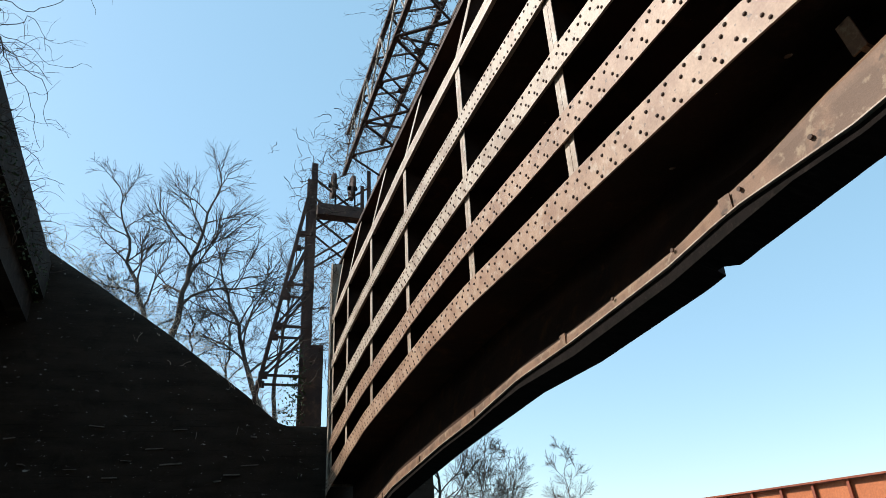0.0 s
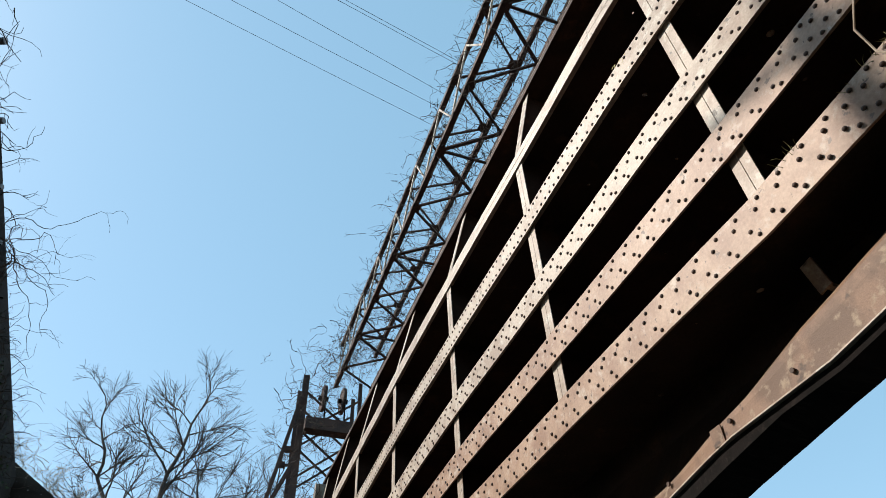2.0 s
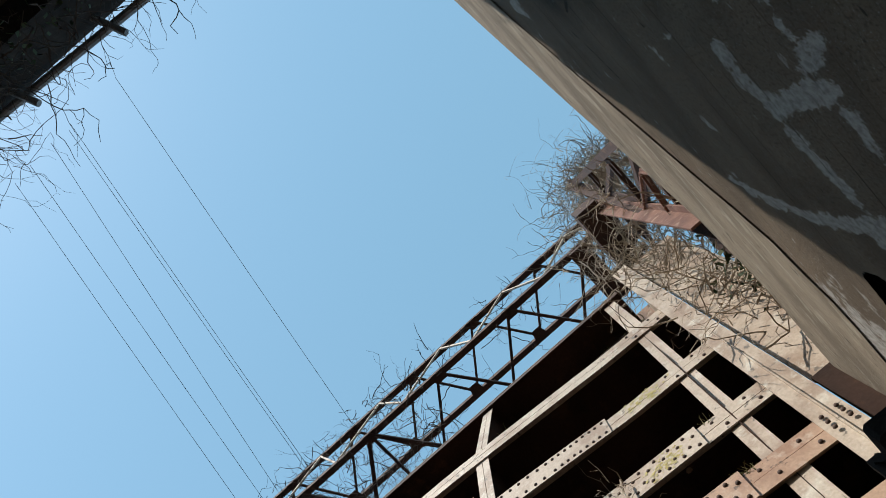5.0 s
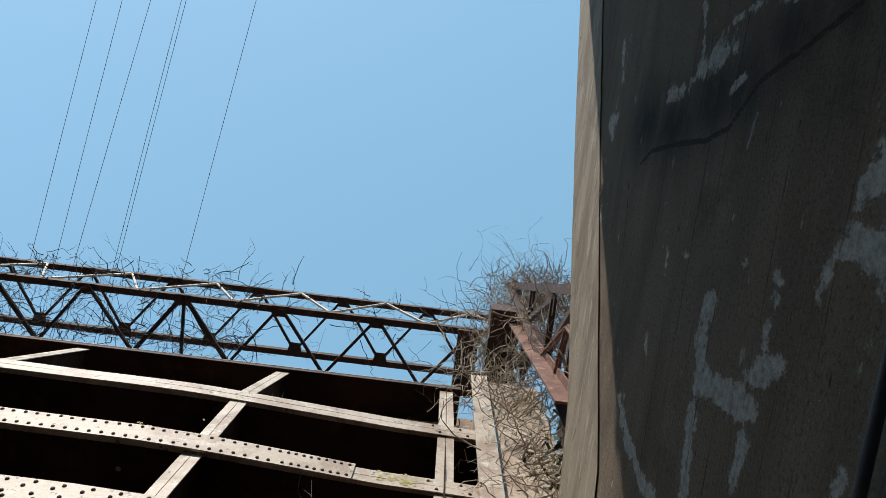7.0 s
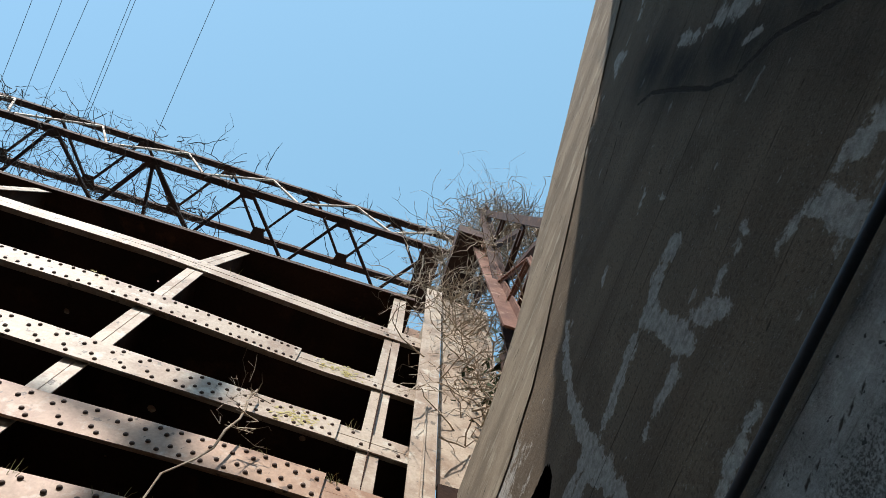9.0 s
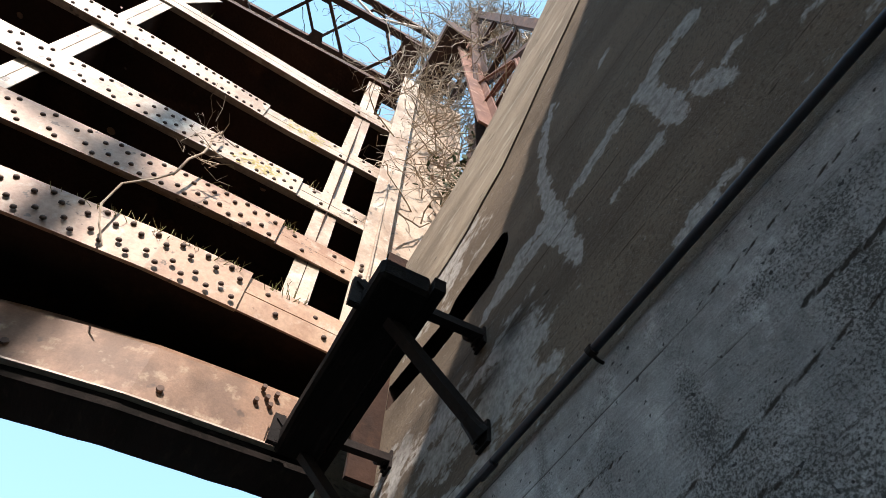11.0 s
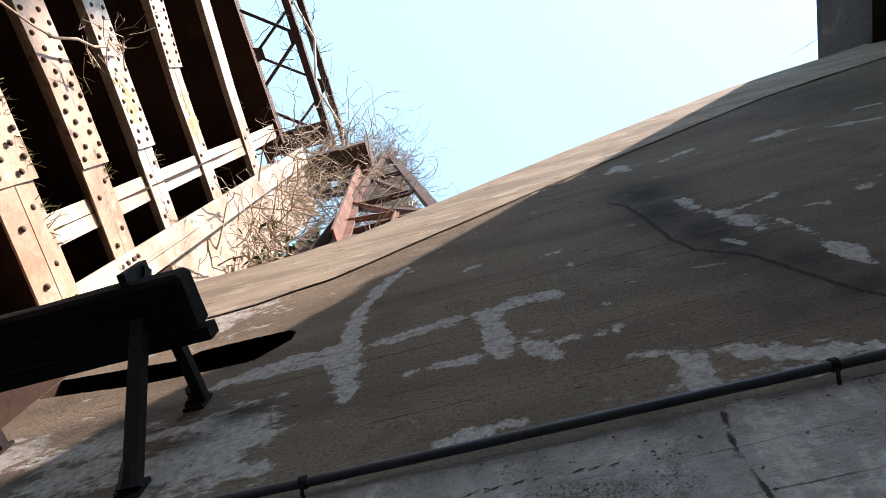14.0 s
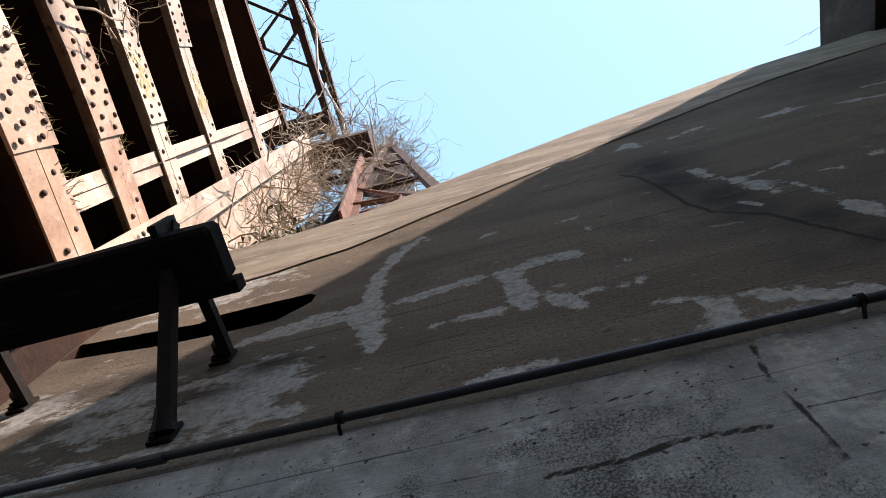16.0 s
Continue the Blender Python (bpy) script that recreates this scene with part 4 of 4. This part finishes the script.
# the old gate is bent: its face leans near this end, its lower girders sag towards the far one
LEAN = [(5.15, 0.0), (5.4, -0.15), (5.56, -0.15), (6.45, -0.10), (7.42, 0.0), (8.7, 0.07), (10.12, 0.06), (12.0, 0.0)]
SAG = [(0.0, 0.0), (10.0, 0.0), (13.6, 0.20), (17.6, 0.50), (20.6, 0.95), (23.7, 1.30)]
def bent(x, y, z):
    w = min(1.0, max(0.0, (4.5 - x) / 0.95)) * min(1.0, max(0.0, (3.6 - y) / 1.9))
    return x + interp(z, LEAN) * w, y, z - interp(y, SAG) * (max(0.0, 12.27 - z) / 6.71) ** 1.5
def bend(ob):
    if ob.location.length > 0.01:
        ob.location = bent(*ob.location)
    elif ob.type == 'MESH':
        for v in ob.data.vertices:
            v.co = bent(*v.co)
for child in gate.children_recursive:
    bend(child)

# ---------- towers on the abutments ----------
def tower(y, s, base):
    """s: +1 when the wall's mass lies towards +y."""
    tw = thing("lifting_tower", "rusted braced steel tower standing on the abutment", "tower", "towers at the gate's ends")
    yo = y + s * 0.55
    for dy in (0.0, s * 1.3):
        yy = yo + dy
        bm = bmesh.new()
        angle(bm, (2.95, yy, base), (2.95, yy, 17.2), 0.16, 0.016, (0, 1, 0))
        bar(bm, (3.0, yy, base), (3.0, yy, 17.2), 0.02, 0.10, (1, 0, 0))
        part("post", bm, M_TRUSS, tw)
        bm = bmesh.new()
        bar(bm, (2.85, yy, 16.3), (1.15, yy, base + 0.9), 0.13, 0.13, (0, 1, 0))
        part("raking_leg", bm, M_TRUSS, tw)
        bm = bmesh.new()
        angle(bm, (5.3, yy, base), (5.3, yy, 17.2), 0.16, 0.016, (0, 1, 0))
        part("post", bm, M_TRUSS, tw)
        for za, xa, zb, xb in ((8.05, 1.27, 8.05, 2.95), (9.9, 1.72, 9.9, 2.95), (11.6, 2.06, 11.6, 2.95), (13.8, 2.4, 13.8, 2.95),
                               (8.1, 1.3, 9.9, 2.95), (9.95, 1.75, 11.6, 2.95), (11.65, 2.1, 13.8, 2.95)):
            bm = bmesh.new()
            bar(bm, (xa, yy, za), (xb, yy, zb), 0.08, 0.09, (0, 1, 0))
            part("brace", bm, M_TRUSS, tw)
        for zc, xc in ((8.05, 1.4), (9.9, 1.8), (11.6, 2.15), (13.8, 2.5), (9.9, 2.9), (11.6, 2.9)):
            bm = bmesh.new()
            quad_box(bm, xc - 0.16, xc + 0.16, yy - 0.015, yy + 0.015, zc - 0.14, zc + 0.14)
            part("gusset", bm, M_TRUSS, tw)
        bm = bmesh.new()
        for za, zb in ((12.8, 14.6), (14.6, 16.4)):
            bar(bm, (3.0, yy, za), (5.3, yy, zb), 0.07, 0.07)
            bar(bm, (5.3, yy, za), (3.0, yy, zb), 0.07, 0.07)
        part("cross_brace", bm, M_TRUSS, tw)
    bm = bmesh.new()
    quad_box(bm, 3.0, 3.5, min(yo, yo + s * 1.3), max(yo, yo + s * 1.3), base + 0.15, base + 3.1)
    part("gear_case", bm, M_TRUSS, tw, "dark plated casing at the tower's foot")
    bm = bmesh.new()
    bar(bm, (3.0, yo - s * 0.4, 14.7), (5.2, yo - s * 0.4, 14.7), 0.5, 0.5)
    part("cross_girder", bm, M_TRUSS, tw)
    for x in (3.7, 4.5):
        bm = bmesh.new()
        tube(bm, [(x - 0.06, yo, 16.2), (x + 0.06, yo, 16.2)], 0.55, 20)
        sheave = part("sheave", bm, M_TRUSS, tw)
        bm = bmesh.new()
        tube(bm, [(x - 0.2, yo, 16.2), (x + 0.2, yo, 16.2)], 0.1, 10)
        part("hub", bm, M_IRON, sheave)
        bm = bmesh.new()
        tube(bm, [(x, yo - s * 0.5, 16.0), (x + 0.02, yo - s * 0.5, 14.9)], 0.035, 8)
        part("chain", bm, M_IRON, sheave)
    return tw
tower(24.0, 1, 6.15)
tower(0.0, -1, 6.9)
# leaning red struts beside the near tower
strut = thing("raking_strut", "red rusted steel strut leaning at the abutment", "strut")
bm = bmesh.new()
bar(bm, (3.32, -0.5, 15.2), (2.68, -0.5, 9.0), 0.24, 0.03, (0, 1, 0))
bar(bm, (3.32, -0.38, 15.2), (2.68, -0.38, 9.0), 0.03, 0.24, (0, 1, 0))
bar(bm, (2.68, -0.5, 9.0), (2.60, -0.5, 6.9), 0.24, 0.03, (0, 1, 0))
part("main_angle", bm, M_RED, strut)
for a, b in (((2.85, -0.5, 10.4), (2.1, -0.5, 10.1)), ((2.95, -0.5, 11.6), (2.15, -0.5, 10.2)), ((2.1, -0.5, 10.1), (2.0, -0.5, 6.95))):
    bm = bmesh.new()
    bar(bm, a, b, 0.09, 0.02, (0, 1, 0))
    bar(bm, a, b, 0.02, 0.08, (0, 1, 0))
    part("brace", bm, M_RED, strut)

# ---------- operating bridge: a box truss over the gate ----------
truss = thing("truss_walkway", "rusted lattice box truss spanning above the gate", "truss")
XF, XB, ZB, ZT = 4.2, 5.75, 17.2, 19.4
XT, XR = 4.35, 5.9
TA, TB = -1.2, 25.2
for name, x, z in (("lower_front_chord", XF, ZB), ("lower_rear_chord", XB, ZB), ("upper_front_chord", XT, ZT), ("upper_rear_chord", XR, ZT - 0.3)):
    bm = bmesh.new()
    angle(bm, (x, TA, z), (x, TB, z), 0.15, 0.018, flip=1)
    bar(bm, (x, TA, z + 0.07), (x, TB, z + 0.07), 0.02, 0.17)
    part(name, bm, M_TRUSS, truss)
P = 2.34
def gusset(x, y, z, s):
    bm = bmesh.new()
    c = [(-0.20, 0), (-0.13, 0.26), (0.13, 0.26), (0.20, 0)]
    top = [bm.verts.new((x + s * (b - 0.02), y + a, z + 0.008)) for a, b in c]
    low = [bm.verts.new((x + s * (b - 0.02), y + a, z - 0.008)) for a, b in c]
    bm.faces.new(top)
    bm.faces.new(low[::-1])
    for i in range(4):
        bm.faces.new((top[i], low[i], low[(i + 1) % 4], top[(i + 1) % 4]))
    bmesh.ops.recalc_face_normals(bm, faces=bm.faces)
    part("gusset", bm, M_TRUSS, truss)
def member(name, p, q, w, h, m=None):
    bm = bmesh.new()
    bar(bm, p, q, w, h)
    part(name, bm, m or M_TRUSS, truss)
for k in range(-1, 11):
    y = 2.56 + (k - 1) * P
    if not TA < y < TB:
        continue
    heavy = 0.10 if k >= 3 and k % 2 else 0.07
    gusset(XF, y, ZB, 1)
    gusset(XT, y - P / 2, ZT, 1)
    gusset(XR, y, ZT - 0.3, -1)
    for o in (-P / 2, P / 2):
        member("lower_lateral", (XF, y, ZB), (XB, y + o, ZB), heavy, 0.06)
        member("upper_lateral", (XR, y, ZT - 0.3), (XT, y + o, ZT), 0.065, 0.05)
        member("lacing_bar", (XT, y, ZT), (XF + 0.02, y + o, ZB + 0.1), 0.05, 0.05, M_FLANGE)
    if k >= 3 and k % 2:
        member("lower_strut", (XF, y, ZB + 0.05), (XB, y, ZB + 0.05), 0.07, 0.06)
bm = bmesh.new()
bar(bm, (XF, 0.35, ZB), (XB, 0.35, ZB), 0.5, 0.3)
part("end_girder", bm, M_TRUSS, truss)

# ---------- road bridge overhead ----------
over = thing("road_bridge", "dark concrete road bridge overhung with dead creepers", "bridge")
bm = bmesh.new()
def edge_x(y):
    return -3.98 - 0.072 * y
# The deck's 19 m depth is unseen, widened to keep light off the wall.
for y0, y1 in [(-3 + i * 1.5, -3 + (i + 1) * 1.5) for i in range(21)]:
    v = [(edge_x(y0), y0), (edge_x(y1), y1), (edge_x(y1) - 19, y1), (edge_x(y0) - 19, y0)]
    a = [bm.verts.new((x, y, 10.15)) for x, y in v]
    b = [bm.verts.new((x, y, 11.0)) for x, y in v]
    bm.faces.new(a[::-1])
    bm.faces.new(b)
    for k in range(4):
        bm.faces.new((a[k], a[(k + 1) % 4], b[(k + 1) % 4], b[k]))
bmesh.ops.remove_doubles(bm, verts=bm.verts, dist=0.001)
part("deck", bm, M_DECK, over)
# Kerb added so that the bridge's shadow covers more of the near wall.
bm = bmesh.new()
bar(bm, (edge_x(-2) - 0.14, -2, 11.21), (edge_x(27) - 0.14, 27, 11.21), 0.24, 0.42)
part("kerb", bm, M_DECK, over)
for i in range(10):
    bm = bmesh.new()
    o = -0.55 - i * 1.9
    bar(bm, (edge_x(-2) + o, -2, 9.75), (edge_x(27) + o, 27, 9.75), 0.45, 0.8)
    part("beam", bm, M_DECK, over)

# ---------- orange plate girder bridge beyond ----------
ob_ = thing("girder_bridge", "orange painted steel plate girder bridge in the distance", "bridge")
bm = bmesh.new()
quad_box(bm, 25.0, 25.03, -20, 60, 1.6, 4.0)
part("web", bm, M_ORANGE, ob_)
bm = bmesh.new()
quad_box(bm, 24.75, 25.3, -20, 60, 4.02, 4.10)
part("top_flange", bm, M_ORANGED, ob_)
bm = bmesh.new()
quad_box(bm, 24.75, 25.3, -20, 60, 1.5, 1.58)
part("bottom_flange", bm, M_ORANGED, ob_)
for y in (-12, 14, 40):
    bm = bmesh.new()
    quad_box(bm, 24.9, 26.4, y - 1, y + 1, -0.2, 1.5)
    part("pier", bm, M_DECK, ob_)
for i in range(44):
    bm = bmesh.new()
    y = -19 + i * 1.8
    quad_box(bm, 24.85, 25.0, y - 0.02, y + 0.02, 1.6, 4.0)
    quad_box(bm, 24.84, 24.86, y - 0.07, y + 0.07, 1.6, 4.0)
    part("stiffener", bm, M_ORANGED, ob_)

# ---------- overhead wires and an unseen pole ------
for i, (ya, yb, dz) in enumerate(((9.0, 12.2, 0), (11.8, 15.05, 0), (12.2, 15.4, 0.4), (13.0, 16.9, 0), (14.35, 17.7, 0), (15.5, 18.9, 0.2))):
    w = thing("overhead_wire", "thin black overhead wire crossing the sky", "wire", "overhead wires")
    bm = bmesh.new()
    pts = []
    sl = (yb - ya) / 17.5
    for k in range(25):
        x = -11 + k * 6.0
        pts.append((x, ya + (x + 11) * sl, 30 + dz + 0.0006 * (x - 40) ** 2 - 1.5))
    tube(bm, pts, 0.010, 4)
    part("strand", bm, M_WIRE, w)
rail = thing("guard_rail", "grey weathered pipe guard rail along the bridge's edge", "railing")
def rail_x(y):
    return -3.67 - 0.115 * y
bm = bmesh.new()
tube(bm, [(rail_x(y), y, 11.27) for y in (2.45, 6, 12, 18, 24)], 0.058, 10)
part("rail", bm, M_GALV, rail)
bm = bmesh.new()
tube(bm, [(rail_x(y) - 0.36, y, 11.27) for y in (2.95, 6, 12, 18, 24)], 0.05, 10)
part("lower_rail", bm, M_GALV, rail)
for i in range(13):
    y = 3.22 + i * 1.55
    bm = bmesh.new()
    tube(bm, [(rail_x(y) - 0.62, y + 0.30, 11.16), (rail_x(y) + 0.24, y - 0.06, 11.16)], 0.055, 8)
    part("arm", bm, M_GALV, rail)
    bm = bmesh.new()
    tube(bm, [(rail_x(y) - 0.58, y + 0.28, 10.9), (rail_x(y) - 0.58, y + 0.28, 11.3)], 0.045, 8)
    part("post", bm, M_GALV, rail)

# Pole out of view, added to cast the soft upright shadow on the gate.
pole = thing("utility_pole", "tall weathered wooden pole out of view, added for its shadow on the gate", "utility pole")
bm = bmesh.new()
tube(bm, [(-16.4, 13.95, 0.1), (-16.4, 13.9, 20), (-16.3, 13.85, 27.2)], [0.26, 0.22, 0.18], 10)
part("shaft", bm, M_POLE, pole)
bm = bmesh.new()
bar(bm, (-16.9, 12.9, 25.6), (-15.9, 14.9, 25.6), 0.12, 0.14)
part("crossarm", bm, M_POLE, pole)

# ---------- bare trees ----------
def tree(rng, base, top, spread, trunk, label, levels=3):
    """A leader from base to top, with limbs, branches and twigs that reach upwards."""
    tr = thing("bare_tree", label, "tree", "bare winter trees")
    bt, bc = bmesh.new(), bmesh.new()
    many = (0, 8, 6, 0)
    def grow(p, d, ln, r, lev):
        pts = wander(rng, p, d, ln, ln / (7 if lev < 3 else 4), 0.15, -0.012)
        m = len(pts)
        tube(bt if lev < 2 else bc, pts, [max(0.0065, r * (1 - 0.75 * i / (m - 1))) for i in range(m)], 5 if lev < 2 else 3, False)
        if lev >= levels:
            return
        for k in range(many[lev]):
            f = rng.uniform(0.3, 0.95)
            i = min(m - 1, max(1, int(f * (m - 1))))
            dd = (pts[i] - pts[i - 1]).normalized()
            side = Vector([rng.gauss(0, 1) for _ in range(3)])
            side = (side - dd * side.dot(dd)).normalized()
            grow(pts[i], dd + side * rng.uniform(0.35, 0.8), ln * rng.uniform(0.5, 0.85) * (1.15 - 0.45 * f), r * 0.5, lev + 1)
    b, t_ = Vector(base), Vector(top)
    n = 16
    line = [b.lerp(t_, i / n) + Vector((noise.noise((i * 0.45, base[0], 1)), noise.noise((i * 0.45, base[0], 5)), 0)) * 0.35 for i in range(n + 1)]
    tube(bt, line, [trunk * (1 - 0.88 * i / n) for i in range(n + 1)], 7, False)
    for k in range(13):
        f = 0.26 + 0.72 * k / 12
        q = line[int(f * n)]
        a = k * 2.4 + rng.uniform(-0.4, 0.4)
        d = (t_ - b).normalized() * rng.uniform(0.7, 1.1) + Vector((math.cos(a), math.sin(a), 0)) * 0.95
        grow(q, d, spread * (1.15 - 0.75 * f) * rng.uniform(0.8, 1.15), trunk * (0.5 - 0.34 * f), 1)
    part("trunk", bt, M_BARK, tr)
    part("crown", bc, M_BARK, tr)
    return tr
trng = random.Random(21)
for b_, t_, sp_, r_, lv_ in [((-2.9, 31, 10.4), (-5.7, 31.3, 19.3), 3.0, 0.13, 3), ((-2.5, 31.6, 10.4), (-0.8, 32, 20.8), 4.6, 0.17, 3), ((2.2, 33, 8.0), (-0.9, 33.5, 17.5), 4.2, 0.16, 3),
                            ((2.6, 33.5, 8.0), (3.6, 34, 19.0), 3.6, 0.12, 3), ((0.4, 34, 8.5), (0.2, 34, 15.0), 2.6, 0.08, 3), ((-1.4, 33, 9.6), (-1.6, 33, 14.6), 2.2, 0.07, 3), ((-4.6, 33, 11.2), (-4.9, 33, 15.0), 1.8, 0.06, 3)]:
    tree(trng, b_, t_, sp_, r_, "leafless winter tree on the bank behind the wall", lv_)
for b_, t_, sp_, r_ in [((8.6, 26.5, 0.1), (8.3, 26.0, 8.2), 3.4, 0.10), ((10.2, 27, 0.1), (10.6, 27, 6.4), 2.4, 0.07), ((13, 30, 0.1), (13.3, 30, 6.4), 2.2, 0.05), ((17, 31, 0.1), (16.6, 31, 6.8), 1.9, 0.045)]:
    tree(trng, b_, t_, sp_, r_, "thin leafless tree beside the canal", 3)

# ---------- creepers ----------
vr = random.Random(5)
def creeper(label, clumps, material, extra=None):
    th = thing("dead_creeper", label, "creeper")
    for c, sp, n_, ln, r, bias in clumps:
        bm = bmesh.new()
        tangle(vr, bm, c, sp, n_, ln, r, bias=bias)
        tagged(part("stem_tangle", bm, material, th), kind="stuff")
    return th
creeper("dry tangled creeper over the gate's end plate", [((3.60, 0.1, 11.6), (0.06, 0.30, 0.6), 110, 0.9, 0.009, (-0.15, 0, 0)), ((3.56, -0.2, 9.9), (0.07, 0.28, 0.8), 110, 0.9, 0.009, (-0.15, 0, 0)),
    ((3.3, -0.2, 8.0), (0.2, 0.3, 0.5), 50, 0.8, 0.009, (-0.4, 0, 0.2))], M_VINE)
creeper("thick dry creeper heaped on the truss end", [((3.9, -0.3, 16.0), (0.4, 0.5, 1.2), 240, 1.3, 0.010, (-0.4, 0, 0.1)), ((3.4, -0.9, 14.0), (0.4, 0.5, 1.3), 150, 1.4, 0.012, (-0.5, 0, 0)),
    ((3.1, -1.1, 16.3), (0.28, 0.5, 0.45), 760, 0.7, 0.008, (-0.3, 0, 0.5)), ((3.0, -1.0, 17.2), (0.2, 0.5, 0.3), 26, 2.2, 0.008, (-0.6, 0.3, 0.9)), ((2.9, -0.8, 10.5), (0.4, 0.3, 1.4), 90, 1.1, 0.010, (-0.3, 0, 0.1))], M_VINE)
creeper("dark creeper trailing along the lattice truss", [((4.3, 1.2 + i * 1.15, 18.2 if i % 2 else 17.4), (0.25, 0.6, 0.6), 12 if i < 4 else 40, 0.9, 0.011, (0, 0.3, 0)) for i in range(21)], M_VINEDARK)
creeper("dark creeper on the rear chord of the truss", [((5.3, 6 + i * 1.2, 17.3), (0.15, 0.6, 0.25), 30, 1.2, 0.012, (0, 0.3, 0)) for i in range(15)], M_VINEDARK)
creeper("dark creeper hanging in the far tower", [((3.6, 24, 15.5), (0.7, 0.4, 1.4), 150, 1.4, 0.014, (0, 0, -0.3)), ((3.4, 23.7, 11.5), (0.3, 0.3, 2.0), 90, 1.5, 0.013, (0, 0, -0.4)), ((4.2, 23.4, 18.0), (0.5, 0.5, 0.7), 90, 1.2, 0.013, (0, 0, 0))], M_VINEDARK)
creeper("dark creeper hanging from the bridge's edge", [((edge_x(y) - 0.1, y, 10.6), (0.15, 0.5, 0.35), 34, 1.1, 0.010, (0.5, 0, 0.1)) for y in (2.0, 2.9, 3.7, 4.4, 5.2, 7.5, 9, 11, 13, 15, 17, 19, 21)], M_VINEDARK)
creeper("thin bare brambles reaching out from the bridge", [((edge_x(14) + 0.1, 13.2, 11.2), (0.2, 0.5, 0.3), 20, 2.4, 0.010, (1.6, 0, 0.4)), ((edge_x(4) + 0.1, 5.2, 10.3), (0.1, 0.4, 0.2), 22, 1.6, 0.008, (1.0, 0.3, 0.3)), ((-5.0, 6.6, 12.6), (0.3, 0.4, 0.5), 30, 0.9, 0.010, (0, 0, 0.3))], M_VINEDARK)
creeper("dry weeds along the far wall's top", [((x, 24.6, interp(x, FAR_TOP) + 0.25), (0.4, 0.4, 0.15), 30, 0.9, 0.010, (0, 0, 0.9)) for x in [-9 + i * 0.62 for i in range(19)]], M_VINE)
# loose stem that hangs across the lower flanges
stem = thing("hanging_stem", "pale crooked creeper stem hanging over the flanges", "creeper")
bm = bmesh.new()
tube(bm, [(3.44, 1.98, 7.50), (3.40, 2.0, 7.23), (3.36, 1.95, 6.95), (3.38, 1.95, 6.80), (3.36, 1.99, 6.55), (3.40, 2.0, 6.33), (3.38, 2.06, 6.13), (3.38, 2.2, 5.89), (3.40, 2.2, 5.61), (3.40, 2.12, 5.41), (3.40, 2.03, 5.29)], [0.010, 0.013, 0.012, 0.010, 0.011, 0.010, 0.009, 0.009, 0.008, 0.007, 0.004], 6)
tangle(vr, bm, (3.40, 1.95, 7.3), (0.03, 0.12, 0.10), 12, 0.35, 0.005, bias=(-0.3, 0, 0))
tangle(vr, bm, (3.38, 1.9, 6.6), (0.03, 0.10, 0.08), 8, 0.3, 0.005, bias=(-0.3, 0, 0))
bend(part("stem", bm, M_VINE, stem))
# ivy leaves at the far tower's foot
ivy = tagged(thing("ivy", "evergreen ivy on the far tower's foot", "ivy"), kind="stuff")
bm = bmesh.new()
for cx, cy, cz, n_ in ((2.6, 24.2, 7.6, 260), (2.3, 24.4, 6.9, 200), (3.4, -0.5, 9.0, 120)):
    for _ in range(n_):
        p = Vector((cx + vr.gauss(0, 0.18), cy + vr.gauss(0, 0.25), cz + vr.gauss(0, 0.9 if cy > 1 else 0.4)))
        a, b = Vector([vr.gauss(0, 1) for _ in range(3)]).normalized() * 0.05, Vector([vr.gauss(0, 1) for _ in range(3)]).normalized() * 0.045
        bm.faces.new([bm.verts.new(p + q) for q in (a, b, -a, -b)])
part("leaves", bm, M_LEAF, ivy)
fringe = tagged(thing("ivy", "dark ivy fringe overhanging the road bridge's edge", "ivy"), kind="stuff")
bm = bmesh.new()
for _ in range(2600):
    y = vr.uniform(1.5, 24)
    p = Vector((edge_x(y) + vr.gauss(-0.06, 0.06), y, 10.5 + vr.gauss(0, 0.28)))
    a, b = Vector([vr.gauss(0, 1) for _ in range(3)]).normalized() * 0.045, Vector([vr.gauss(0, 1) for _ in range(3)]).normalized() * 0.04
    bm.faces.new([bm.verts.new(p + q) for q in (a, b, -a, -b)])
part("leaves", bm, M_LEAF, fringe)
# grass tufts on the girders' ledges
for gi, spans in ((4, ((1.2, 2.5), (0.75, 1.1), (3.0, 3.2))), (3, ((0.95, 1.2), (1.6, 1.9))), (2, ((0.95, 1.1),)), (0, ((3.0, 3.5), (1.0, 2.2)))):
    tuft = tagged(thing("grass_tuft", "dry yellow grass growing on a girder's ledge", "grass"), kind="stuff")
    bm = bmesh.new()
    for a, b in spans:
        for _ in range(int((b - a) * (130 if gi else 12))):
            y = vr.uniform(a, b)
            p = Vector((face_x(y) + vr.uniform(0.0, 0.06), y, GIRDERS[gi][0] + GIRDERS[gi][2] / 2 - 0.05))
            d = Vector((vr.gauss(-0.35, 0.4), vr.gauss(0, 0.5), 1))
            pts = wander(vr, p, d, vr.uniform(0.06, 0.2), 0.04, 0.25, 0.05)
            tube(bm, pts, [0.004 * (1 - 0.7 * i / len(pts)) for i in range(len(pts))], 3, False)
    bend(part("blades", bm, M_GRASS, tuft))
